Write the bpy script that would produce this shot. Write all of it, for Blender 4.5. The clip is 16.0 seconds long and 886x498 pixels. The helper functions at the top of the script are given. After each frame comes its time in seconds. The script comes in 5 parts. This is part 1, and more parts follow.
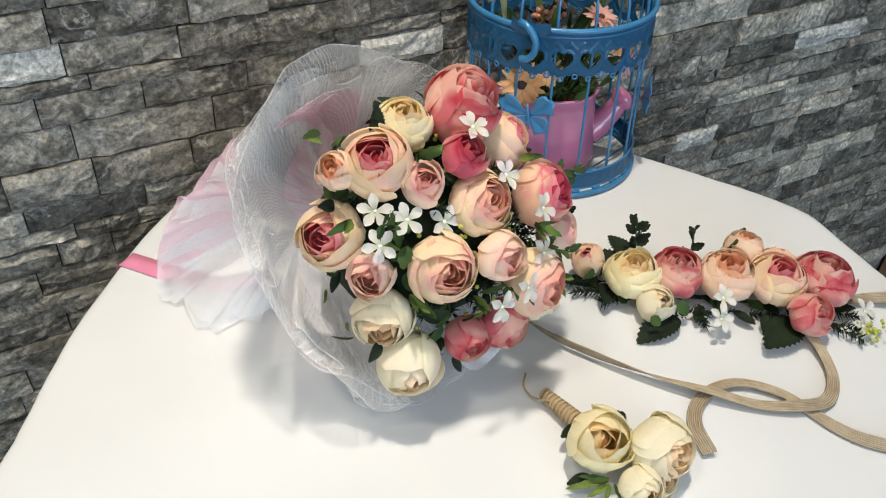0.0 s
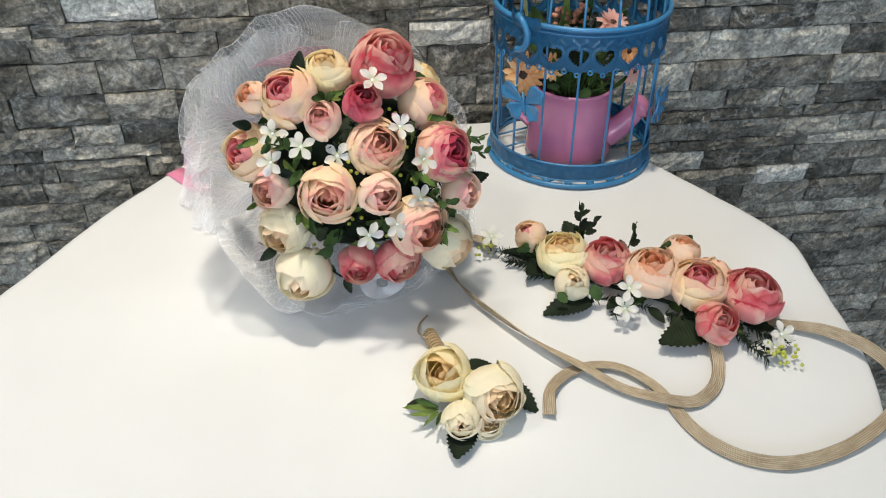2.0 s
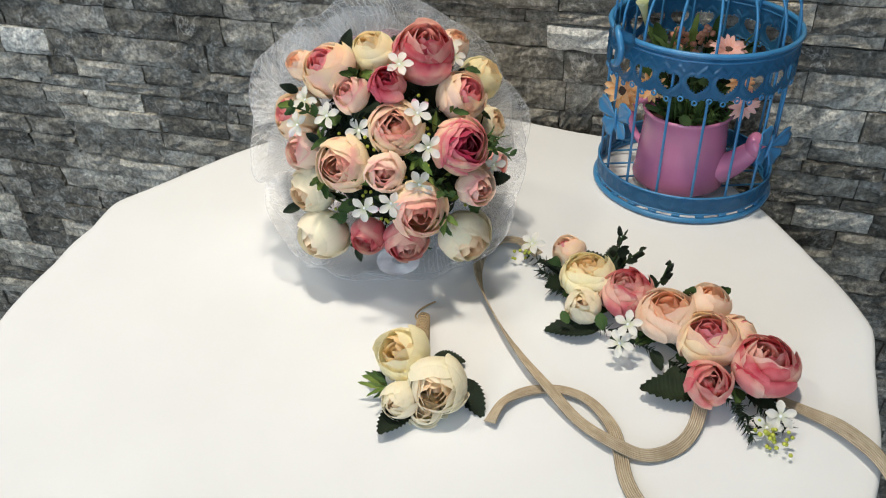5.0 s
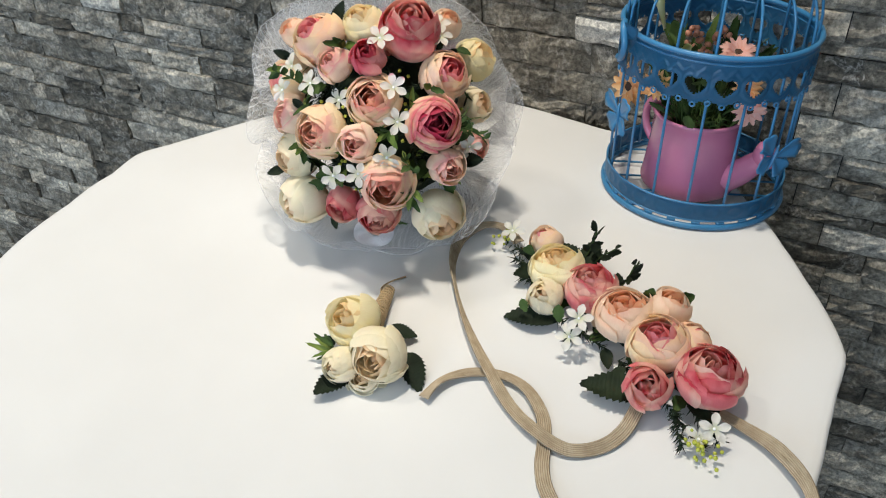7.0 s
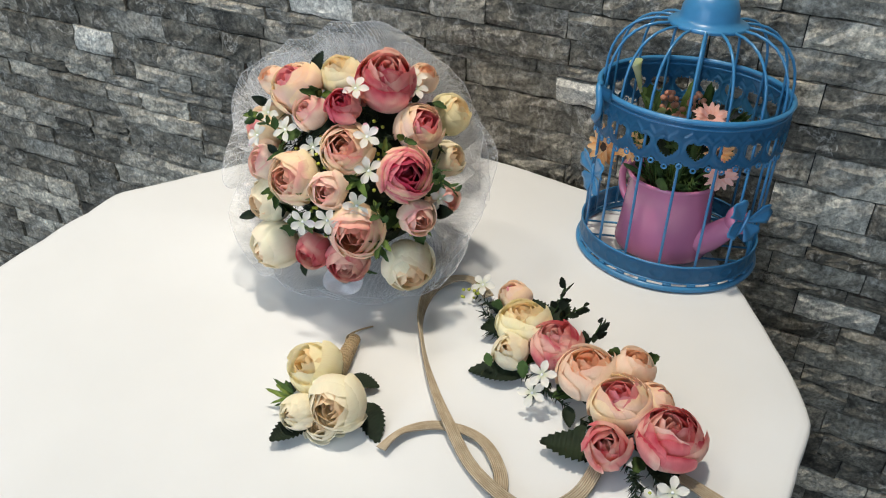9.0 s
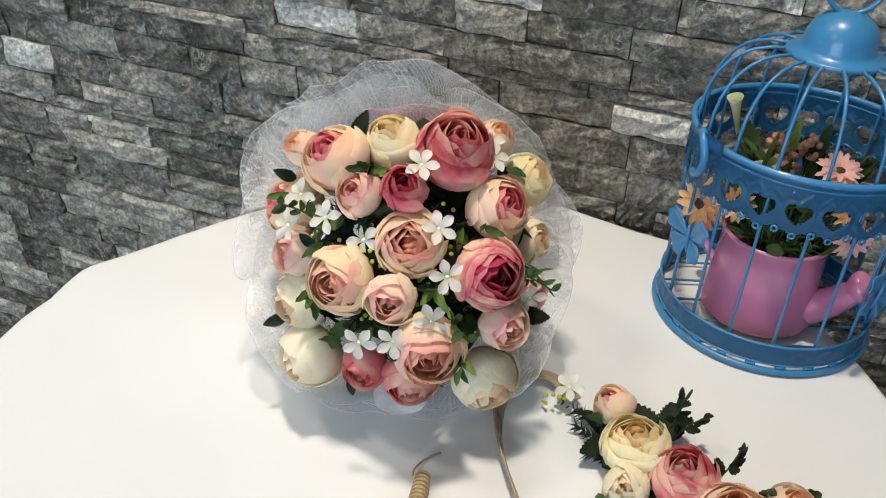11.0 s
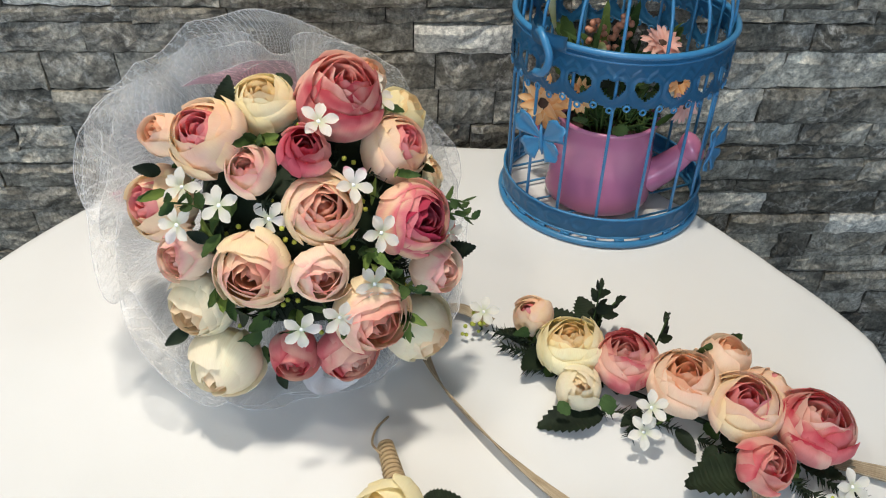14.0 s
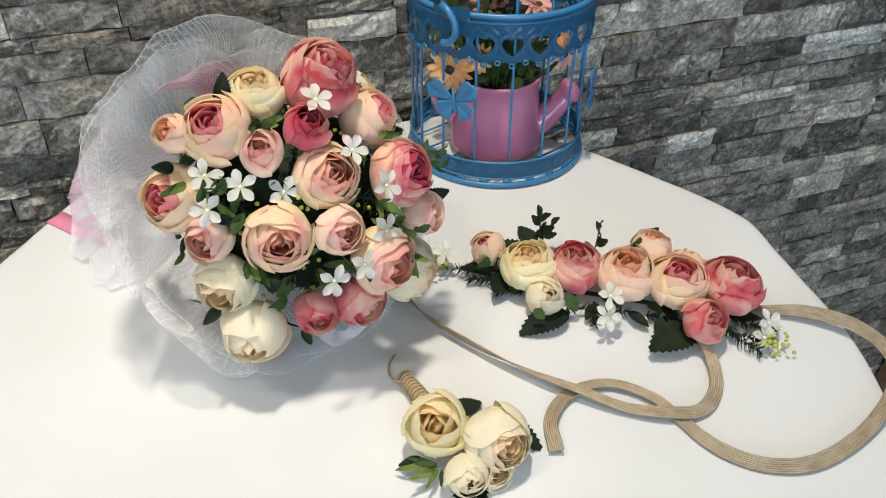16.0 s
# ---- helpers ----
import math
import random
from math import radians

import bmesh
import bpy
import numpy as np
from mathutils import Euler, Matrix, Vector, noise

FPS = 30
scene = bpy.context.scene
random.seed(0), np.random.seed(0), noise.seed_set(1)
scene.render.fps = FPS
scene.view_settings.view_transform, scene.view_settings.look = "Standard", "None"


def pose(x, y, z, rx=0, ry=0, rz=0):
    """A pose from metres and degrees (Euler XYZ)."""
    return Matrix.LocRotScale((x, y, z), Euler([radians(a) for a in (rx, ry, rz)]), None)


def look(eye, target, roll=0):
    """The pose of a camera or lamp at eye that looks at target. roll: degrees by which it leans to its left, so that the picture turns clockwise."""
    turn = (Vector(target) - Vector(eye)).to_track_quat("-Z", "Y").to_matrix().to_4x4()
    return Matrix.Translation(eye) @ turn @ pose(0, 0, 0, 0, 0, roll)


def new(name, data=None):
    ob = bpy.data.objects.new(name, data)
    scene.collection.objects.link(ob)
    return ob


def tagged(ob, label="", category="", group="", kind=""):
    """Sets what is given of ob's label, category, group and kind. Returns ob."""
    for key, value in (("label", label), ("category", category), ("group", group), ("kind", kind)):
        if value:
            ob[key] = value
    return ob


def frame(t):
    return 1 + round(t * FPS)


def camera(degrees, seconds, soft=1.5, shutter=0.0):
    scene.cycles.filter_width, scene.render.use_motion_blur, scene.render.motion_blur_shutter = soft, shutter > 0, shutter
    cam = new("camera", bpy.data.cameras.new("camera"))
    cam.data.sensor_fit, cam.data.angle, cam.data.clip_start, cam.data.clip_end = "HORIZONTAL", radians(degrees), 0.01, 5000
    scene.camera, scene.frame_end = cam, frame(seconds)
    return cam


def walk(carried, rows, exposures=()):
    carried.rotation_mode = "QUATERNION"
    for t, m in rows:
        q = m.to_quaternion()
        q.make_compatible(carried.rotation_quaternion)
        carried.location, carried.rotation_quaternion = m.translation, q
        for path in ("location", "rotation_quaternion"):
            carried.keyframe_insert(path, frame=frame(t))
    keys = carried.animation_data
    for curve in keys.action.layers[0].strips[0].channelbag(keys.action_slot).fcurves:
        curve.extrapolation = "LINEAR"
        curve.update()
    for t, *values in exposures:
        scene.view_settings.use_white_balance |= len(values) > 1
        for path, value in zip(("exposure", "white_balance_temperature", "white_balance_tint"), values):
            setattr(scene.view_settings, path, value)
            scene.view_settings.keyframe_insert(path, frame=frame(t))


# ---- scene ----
cam = camera(55.1, 16.0, 1.1)
PATH = [
    (0, (0.123, 0.077, 0.482), (0.895, 1.369, -0.835), 4.7),
    (0.5, (0.183, 0.019, 0.492), (0.785, 1.397, -0.826), 3.2),
    (1, (0.256, -0.046, 0.494), (0.675, 1.403, -0.821), 1.7),
    (1.5, (0.306, -0.098, 0.493), (0.585, 1.387, -0.817), 1.2),
    (2, (0.33, -0.099, 0.502), (0.565, 1.407, -0.793), 1.3),
    (2.5, (0.327, -0.058, 0.506), (0.564, 1.455, -0.78), 2.7),
    (3, (0.348, -0.058, 0.501), (0.451, 1.465, -0.79), 0.8),
    (3.5, (0.428, -0.085, 0.503), (0.346, 1.441, -0.788), 0.1),
    (4, (0.498, -0.104, 0.503), (0.223, 1.403, -0.782), -0.8),
    (4.2, (0.531, -0.108, 0.504), (0.179, 1.387, -0.778), -1.2),
    (6.3, (0.605, -0.079, 0.496), (0.041, 1.334, -0.803), -3.9),
    (6.5, (0.636, -0.077, 0.496), (0.018, 1.315, -0.8), -3.6),
    (7, (0.68, -0.073, 0.491), (-0.029, 1.288, -0.792), -3.0),
    (7.5, (0.712, -0.068, 0.489), (-0.05, 1.294, -0.761), -2.5),
    (8, (0.723, -0.073, 0.482), (-0.054, 1.303, -0.745), -1.7),
    (8.5, (0.712, -0.073, 0.481), (-0.047, 1.338, -0.716), -0.8),
    (9, (0.701, -0.066, 0.485), (-0.033, 1.377, -0.689), -0.3),
    (9.5, (0.687, -0.066, 0.485), (-0.057, 1.373, -0.688), -0.3),
    (10, (0.651, -0.045, 0.484), (-0.074, 1.4, -0.694), -0.2),
    (10.2, (0.629, -0.028, 0.483), (-0.077, 1.42, -0.702), -0.0),
    (12.3, (0.431, 0.153, 0.459), (0.168, 1.592, -0.905), 1.2),
    (12.5, (0.432, 0.152, 0.458), (0.207, 1.594, -0.91), 1.1),
    (13, (0.431, 0.139, 0.456), (0.274, 1.589, -0.912), 1.6),
    (13.5, (0.414, 0.103, 0.453), (0.374, 1.575, -0.9), 2.4),
    (14, (0.401, 0.065, 0.455), (0.516, 1.538, -0.893), 2.3),
    (14.5, (0.387, 0.017, 0.46), (0.587, 1.471, -0.899), 1.6),
    (15, (0.383, -0.025, 0.476), (0.625, 1.448, -0.856), 0.5),
    (15.5, (0.349, -0.025, 0.479), (0.754, 1.422, -0.841), 1.4),
    (16, (0.27, 0.002, 0.478), (0.828, 1.389, -0.851), 2.9),
]
walk(cam, [(t, look(eye, target, roll)) for t, eye, target, roll in PATH])

# ---- light ----
world = bpy.data.worlds.new("world")
scene.world = world
world.use_nodes = True
world.node_tree.nodes["Background"].inputs["Color"].default_value = (0.70, 0.84, 1.0, 1)
world.node_tree.nodes["Background"].inputs["Strength"].default_value = 0.25
scene.view_settings.exposure = 0.13


def ceiling_lamp_or_fill(x, y, sx, sy, watts, colour, beam=180):
    data = bpy.data.lights.new("ceiling_panel_or_fill", "AREA")
    data.shape, data.size, data.size_y, data.energy, data.color = "RECTANGLE", sx, sy, watts, colour
    data.spread = radians(beam)
    ob = new("ceiling_panel_or_fill", data)
    ob.matrix_basis = look((x, y, 1.80), (x, y, 0))
    return ob


ceiling_lamp_or_fill(0.34, 0.54, 0.12, 0.12, 6.3, (1.0, 0.92, 0.79), 95)
ceiling_lamp_or_fill(-0.55, 0.30, 0.22, 0.22, 4.3, (1.0, 0.92, 0.79), 105)
# broad fill added over the front of the room, not a known lamp
ceiling_lamp_or_fill(-0.60, -1.10, 0.60, 0.60, 4.5, (1.0, 0.92, 0.79))
# daylight through the shop window in the wall behind
daylight = bpy.data.lights.new("window_daylight", "AREA")
daylight.shape, daylight.size, daylight.size_y, daylight.energy, daylight.color = "RECTANGLE", 2.5, 1.3, 65.0, (0.60, 0.785, 1.0)
new("window_daylight", daylight).matrix_basis = look((-0.35, -2.47, 0.85), (-0.35, 0.0, 0.85))


# ---- materials ----
def nodes_of(name):
    m = bpy.data.materials.new(name)
    m.use_nodes = True
    nt = m.node_tree
    return m, nt, nt.nodes["Principled BSDF"], nt.nodes["Material Output"]


def node(nt, kind, **values):
    n = nt.nodes.new(kind)
    for key, value in values.items():
        if key in n.inputs:
            n.inputs[key].default_value = value
    return n


def ramp(nt, fac, stops):
    r = nt.nodes.new("ShaderNodeValToRGB")
    els = r.color_ramp.elements
    while len(els) < len(stops):
        els.new(0.5)
    for e, (p, c) in zip(els, stops):
        e.position, e.color = p, (*c, 1)
    nt.links.new(fac, r.inputs[0])
    return r.outputs[0]


def mix(nt, fac, a, b, blend="MIX"):
    m = nt.nodes.new("ShaderNodeMix")
    m.data_type, m.blend_type = "RGBA", blend
    for sock, v in ((m.inputs[0], fac), (m.inputs[6], a), (m.inputs[7], b)):
        if isinstance(v, (int, float)):
            sock.default_value = v
        elif isinstance(v, tuple):
            sock.default_value = (*v, 1)
        else:
            nt.links.new(v, sock)
    return m.outputs[2]


def math_node(nt, op, a, b=0.0, clamp=False):
    m = nt.nodes.new("ShaderNodeMath")
    m.operation, m.use_clamp = op, clamp
    for sock, v in zip(m.inputs, (a, b)):
        if isinstance(v, (int, float)):
            sock.default_value = v
        else:
            nt.links.new(v, sock)
    return m.outputs[0]


def bump(nt, bsdf, height, strength, distance):
    b = node(nt, "ShaderNodeBump", Strength=strength, Distance=distance)
    nt.links.new(height, b.inputs["Height"])
    nt.links.new(b.outputs[0], bsdf.inputs["Normal"])
    return b


def coords(nt, which="Object"):
    return nt.nodes.new("ShaderNodeTexCoord").outputs[which]


def noise_tex(nt, vec, scale, detail=3.0, rough=0.55):
    n = node(nt, "ShaderNodeTexNoise", Scale=scale, Detail=detail, Roughness=rough)
    nt.links.new(vec, n.inputs["Vector"])
    return n.outputs["Fac"]


def plain(name, colour, rough=0.6, grain=120.0, vary=0.18, relief=0.1, metal=0.0, coat=0.0):
    """A surface of one colour with grain at two scales."""
    m, nt, b, _ = nodes_of(name)
    p = nt.nodes.new("ShaderNodeNewGeometry").outputs["Position"]
    big, fine = noise_tex(nt, p, grain * 0.12), noise_tex(nt, p, grain)
    f = math_node(nt, "ADD", math_node(nt, "MULTIPLY", big, 0.6), math_node(nt, "MULTIPLY", fine, 0.4))
    dark = tuple(c * (1 - vary) for c in colour)
    light = tuple(min(1, c * (1 + vary)) for c in colour)
    nt.links.new(ramp(nt, f, ((0.3, dark), (0.7, light))), b.inputs["Base Color"])
    b.inputs["Roughness"].default_value, b.inputs["Metallic"].default_value = rough, metal
    b.inputs["Coat Weight"].default_value = coat
    bump(nt, b, fine, relief, 0.001)
    return m


def petal_material(name, base, middle, edge, blotch=(1, 1, 1), amount=0.35):
    """Dyed fabric petal: colour runs from its foot to its rim, with fine veins along it and blotches of dye."""
    m, nt, b, out = nodes_of(name)
    uv = coords(nt, "UV")
    sep = nt.nodes.new("ShaderNodeSeparateXYZ")
    nt.links.new(uv, sep.inputs[0])
    p = nt.nodes.new("ShaderNodeNewGeometry").outputs["Position"]
    wob = noise_tex(nt, p, 55.0, 2.0)
    rnd = nt.nodes.new("ShaderNodeObjectInfo").outputs["Random"]
    v = math_node(nt, "ADD", sep.outputs[1], math_node(nt, "MULTIPLY", math_node(nt, "SUBTRACT", wob, 0.5), 0.45), True)
    col = ramp(nt, v, ((0.10, base), (0.50, middle), (0.84, middle), (0.99, edge)))
    patch = ramp(nt, noise_tex(nt, p, 38.0, 2.0), ((0.43, (0, 0, 0)), (0.62, (1, 1, 1))))
    col = mix(nt, math_node(nt, "MULTIPLY", math_node(nt, "ADD", patch, math_node(nt, "SUBTRACT", rnd, 0.5), True), amount), col, blotch)
    mapping = node(nt, "ShaderNodeMapping", Scale=(26.0, 1.6, 1.0))
    nt.links.new(uv, mapping.inputs[0])
    vein = noise_tex(nt, mapping.outputs[0], 3.0, 3.0)
    col = mix(nt, 0.22, col, ramp(nt, vein, ((0.3, (0.78, 0.60, 0.52)), (0.6, (1, 1, 1)))), "MULTIPLY")
    nt.links.new(col, b.inputs["Base Color"])
    b.inputs["Roughness"].default_value = 0.72
    b.inputs["Sheen Weight"].default_value = 0.15
    b.inputs["Specular IOR Level"].default_value = 0.25
    bump(nt, b, vein, 0.25, 0.0005)
    tr = nt.nodes.new("ShaderNodeBsdfTranslucent")
    nt.links.new(col, tr.inputs[0])
    mx = node(nt, "ShaderNodeMixShader", Fac=0.40)
    nt.links.new(b.outputs[0], mx.inputs[1])
    nt.links.new(tr.outputs[0], mx.inputs[2])
    nt.links.new(mx.outputs[0], out.inputs[0])
    return m


def leaf_material(name, dark, light):
    m, nt, b, out = nodes_of(name)
    uv = coords(nt, "UV")
    p = nt.nodes.new("ShaderNodeNewGeometry").outputs["Position"]
    rnd = nt.nodes.new("ShaderNodeObjectInfo").outputs["Random"]
    f = math_node(nt, "ADD", math_node(nt, "MULTIPLY", noise_tex(nt, p, 70.0), 0.8), math_node(nt, "MULTIPLY", rnd, 0.25))
    nt.links.new(ramp(nt, f, ((0.3, dark), (0.85, light))), b.inputs["Base Color"])
    w = node(nt, "ShaderNodeTexWave", Scale=5.0, Distortion=1.5)
    nt.links.new(uv, w.inputs[0])
    bump(nt, b, w.outputs["Fac"], 0.25, 0.0006)
    b.inputs["Roughness"].default_value = 0.7
    b.inputs["Specular IOR Level"].default_value = 0.2
    return m


def stone_material(name, island, light):
    """Split grey stone: dark body, pale marbled patches, cracks and a rough cleft face."""
    m, nt, b, _ = nodes_of(name)
    geo = nt.nodes.new("ShaderNodeNewGeometry")
    rnd = geo.outputs["Random Per Island"] if island else nt.nodes.new("ShaderNodeObjectInfo").outputs["Random"]
    off = nt.nodes.new("ShaderNodeVectorMath")
    off.operation = "ADD"
    shift = nt.nodes.new("ShaderNodeCombineXYZ")
    for k in range(3):
        nt.links.new(math_node(nt, "MULTIPLY", rnd, 7.0 + 5 * k), shift.inputs[k])
    nt.links.new(geo.outputs["Position"], off.inputs[0])
    nt.links.new(shift.outputs[0], off.inputs[1])
    p = off.outputs[0]
    warp = node(nt, "ShaderNodeTexNoise", Scale=14.0, Detail=3.0)
    nt.links.new(p, warp.inputs["Vector"])
    bent = nt.nodes.new("ShaderNodeVectorMath")
    bent.operation = "MULTIPLY_ADD"
    nt.links.new(warp.outputs["Color"], bent.inputs[0])
    bent.inputs[1].default_value = (0.05, 0.05, 0.05)
    nt.links.new(p, bent.inputs[2])
    q = bent.outputs[0]
    broad = noise_tex(nt, q, 26.0, 8.0, 0.72)
    fine = noise_tex(nt, p, 210.0, 6.0, 0.75)
    lay = node(nt, "ShaderNodeMapping", Scale=(40.0, 40.0, 75.0), Rotation=(0.0, 0.5, 0.0))
    nt.links.new(q, lay.inputs[0])
    cleft = noise_tex(nt, lay.outputs[0], 1.0, 4.0, 0.65)
    ridge = node(nt, "ShaderNodeTexVoronoi", Scale=42.0)
    ridge.feature = "DISTANCE_TO_EDGE"
    nt.links.new(q, ridge.inputs["Vector"])
    crack = ramp(nt, ridge.outputs["Distance"], ((0.0, (0, 0, 0)), (0.09, (1, 1, 1))))
    if light:
        col = ramp(nt, broad, ((0.28, (0.34, 0.335, 0.32)), (0.42, (0.68, 0.67, 0.64)), (0.65, (0.83, 0.82, 0.78))))
    else:
        col = ramp(nt, broad, ((0.28, (0.070, 0.067, 0.062)), (0.42, (0.225, 0.217, 0.201)), (0.58, (0.40, 0.386, 0.358)), (0.76, (0.66, 0.64, 0.595))))
        tone = ramp(nt, rnd, ((0.0, (0.46, 0.45, 0.42)), (0.5, (0.88, 0.86, 0.81)), (0.8, (1.32, 1.29, 1.22)), (1.0, (2.1, 2.05, 1.94))))
        col = mix(nt, 1.0, col, tone, "MULTIPLY")
        vein = math_node(nt, "ABSOLUTE", math_node(nt, "SUBTRACT", noise_tex(nt, q, 17.0, 6.0, 0.62), 0.5))
        col = mix(nt, ramp(nt, vein, ((0.0, (0.75, 0.75, 0.75)), (0.022, (0, 0, 0)))), col, (0.46, 0.45, 0.43))
        smear = noise_tex(nt, q, 11.0, 9.0, 0.74)
        col = mix(nt, ramp(nt, smear, ((0.54, (0, 0, 0)), (0.62, (0.55, 0.55, 0.55)))), col, (0.50, 0.49, 0.46))
        col = mix(nt, ramp(nt, smear, ((0.36, (0.7, 0.7, 0.7)), (0.44, (0, 0, 0)))), col, (0.045, 0.044, 0.042))
    col = mix(nt, 0.24, col, crack, "MULTIPLY")
    col = mix(nt, 0.42, col, ramp(nt, cleft, ((0.34, (0.38, 0.38, 0.38)), (0.5, (0.95, 0.95, 0.95)), (0.66, (1.5, 1.5, 1.5)))), "MULTIPLY")
    col = mix(nt, 0.9, col, ramp(nt, fine, ((0.36, (0.35, 0.34, 0.32)), (0.66, (1.40, 1.36, 1.28)))), "MULTIPLY")
    nt.links.new(col, b.inputs["Base Color"])
    b.inputs["Roughness"].default_value = 0.75
    b.inputs["Specular IOR Level"].default_value = 0.3
    h = math_node(nt, "ADD", math_node(nt, "MULTIPLY", broad, 1.0), math_node(nt, "MULTIPLY", fine, 0.15))
    h = math_node(nt, "ADD", h, math_node(nt, "MULTIPLY", cleft, 0.5))
    chips = node(nt, "ShaderNodeTexVoronoi", Scale=95.0)
    nt.links.new(q, chips.inputs["Vector"])
    h = math_node(nt, "ADD", h, math_node(nt, "MULTIPLY", chips.outputs["Distance"], 0.35))
    bump(nt, b, h, 0.9, 0.0065)
    return m


def tulle_material(name, colour, cover, net):
    """Fine net: threads round small open cells."""
    m, nt, b, out = nodes_of(name)
    uv = coords(nt, "UV")
    v = node(nt, "ShaderNodeTexVoronoi", Scale=net, Randomness=0.45)
    v.feature = "DISTANCE_TO_EDGE"
    nt.links.new(uv, v.inputs["Vector"])
    thread = ramp(nt, v.outputs["Distance"], ((0.03, (1, 1, 1)), (0.12, (0, 0, 0))))
    fac = math_node(nt, "ADD", math_node(nt, "MULTIPLY", thread, 0.55), cover, True)
    dif, tra = nt.nodes.new("ShaderNodeBsdfDiffuse"), nt.nodes.new("ShaderNodeBsdfTranslucent")
    dif.inputs[0].default_value = tra.inputs[0].default_value = (*colour, 1)
    body = node(nt, "ShaderNodeMixShader", Fac=0.3)
    nt.links.new(dif.outputs[0], body.inputs[1])
    nt.links.new(tra.outputs[0], body.inputs[2])
    clear = nt.nodes.new("ShaderNodeBsdfTransparent")
    mx = nt.nodes.new("ShaderNodeMixShader")
    nt.links.new(fac, mx.inputs[0])
    nt.links.new(clear.outputs[0], mx.inputs[1])
    nt.links.new(body.outputs[0], mx.inputs[2])
    nt.links.new(mx.outputs[0], out.inputs[0])
    return m


def jute_material():
    """Woven jute tape: cords side by side, dark gaps between them, loose fibres along."""
    m, nt, b, _ = nodes_of("jute")
    uv = coords(nt, "UV")
    sep = nt.nodes.new("ShaderNodeSeparateXYZ")
    nt.links.new(uv, sep.inputs[0])
    mapping = node(nt, "ShaderNodeMapping", Scale=(70.0, 1500.0, 1.0))
    nt.links.new(uv, mapping.inputs[0])
    fibre = noise_tex(nt, mapping.outputs[0], 1.0, 3.0)
    p = nt.nodes.new("ShaderNodeNewGeometry").outputs["Position"]
    f = math_node(nt, "ADD", math_node(nt, "MULTIPLY", fibre, 0.6), math_node(nt, "MULTIPLY", noise_tex(nt, p, 90.0), 0.4))
    col = ramp(nt, f, ((0.3, (0.27, 0.20, 0.125)), (0.55, (0.47, 0.38, 0.265)), (0.8, (0.64, 0.55, 0.42))))
    cord = math_node(nt, "ABSOLUTE", math_node(nt, "SINE", math_node(nt, "MULTIPLY", sep.outputs[1], math.pi * 7 / 0.0105)))
    col = mix(nt, 0.55, col, ramp(nt, cord, ((0.05, (0.42, 0.36, 0.28)), (0.45, (1, 1, 1)))), "MULTIPLY")
    nt.links.new(col, b.inputs["Base Color"])
    b.inputs["Roughness"].default_value = 0.85
    bump(nt, b, math_node(nt, "ADD", cord, math_node(nt, "MULTIPLY", fibre, 0.4)), 0.8, 0.0008)
    return m


def cloth_material():
    m, nt, b, _ = nodes_of("white_tablecloth")
    p = nt.nodes.new("ShaderNodeNewGeometry").outputs["Position"]
    sep = nt.nodes.new("ShaderNodeSeparateXYZ")
    nt.links.new(p, sep.inputs[0])
    col = ramp(nt, noise_tex(nt, p, 5.0), ((0.35, (0.665, 0.665, 0.66)), (0.65, (0.705, 0.705, 0.70))))
    nt.links.new(col, b.inputs["Base Color"])
    b.inputs["Roughness"].default_value = 0.65
    b.inputs["Sheen Weight"].default_value = 0.08
    weave = noise_tex(nt, p, 1400.0, 1.0)
    h = math_node(nt, "ADD", math_node(nt, "MULTIPLY", weave, 0.06), noise_tex(nt, p, 9.0, 2.0))
    bump(nt, b, h, 0.10, 0.006)
    return m


STONE, STONE_JOINED, STONE_PALE = stone_material("split_stone", False, False), stone_material("split_stone_joined", True, False), stone_material("pale_split_stone", False, True)
MORTAR = plain("dark_joint", (0.025, 0.025, 0.026), 0.9, 90, 0.3, 0.4)
CLOTH = cloth_material()
PLASTER = plain("room_plaster", (0.72, 0.71, 0.69), 0.85, 40, 0.05, 0.1)
FLOORING = plain("floor_tile", (0.38, 0.35, 0.31), 0.5, 20, 0.12, 0.05)
BLUE = plain("blue_enamel", (0.035, 0.185, 0.37), 0.33, 160, 0.12, 0.12, 0.0, 0.25)
CAN = plain("pink_enamel", (0.52, 0.175, 0.30), 0.25, 60, 0.05, 0.02, 0.0, 0.5)
CAN_DARK = plain("deep_pink_enamel", (0.40, 0.05, 0.22), 0.4, 60, 0.06, 0.02)
PANEL_WOOD = plain("brown_panel_wood", (0.17, 0.105, 0.055), 0.5, 60, 0.3)
WOOD = plain("table_wood", (0.3, 0.2, 0.12), 0.5, 50)
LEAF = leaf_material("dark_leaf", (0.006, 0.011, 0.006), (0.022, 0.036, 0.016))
LEAF_MID = leaf_material("mid_leaf", (0.018, 0.042, 0.012), (0.075, 0.125, 0.032))
LEAF_LIGHT = leaf_material("light_leaf", (0.07, 0.12, 0.02), (0.22, 0.28, 0.07))
BERRY = plain("peach_berry", (0.50, 0.22, 0.14), 0.45, 200, 0.15)
YELLOW = plain("yellow_bud", (0.40, 0.42, 0.05), 0.5, 300, 0.2)
BLOSSOM = petal_material("white_blossom", (0.66, 0.70, 0.45), (0.86, 0.84, 0.76), (0.89, 0.87, 0.80), (0.90, 0.88, 0.83), 0.2)
BLOSSOM_PINK = petal_material("pink_tipped_blossom", (0.70, 0.72, 0.62), (0.88, 0.84, 0.83), (0.85, 0.30, 0.42), (0.92, 0.9, 0.9), 0.3)
STAMEN = plain("white_stamen", (0.85, 0.85, 0.83), 0.4, 300, 0.05)
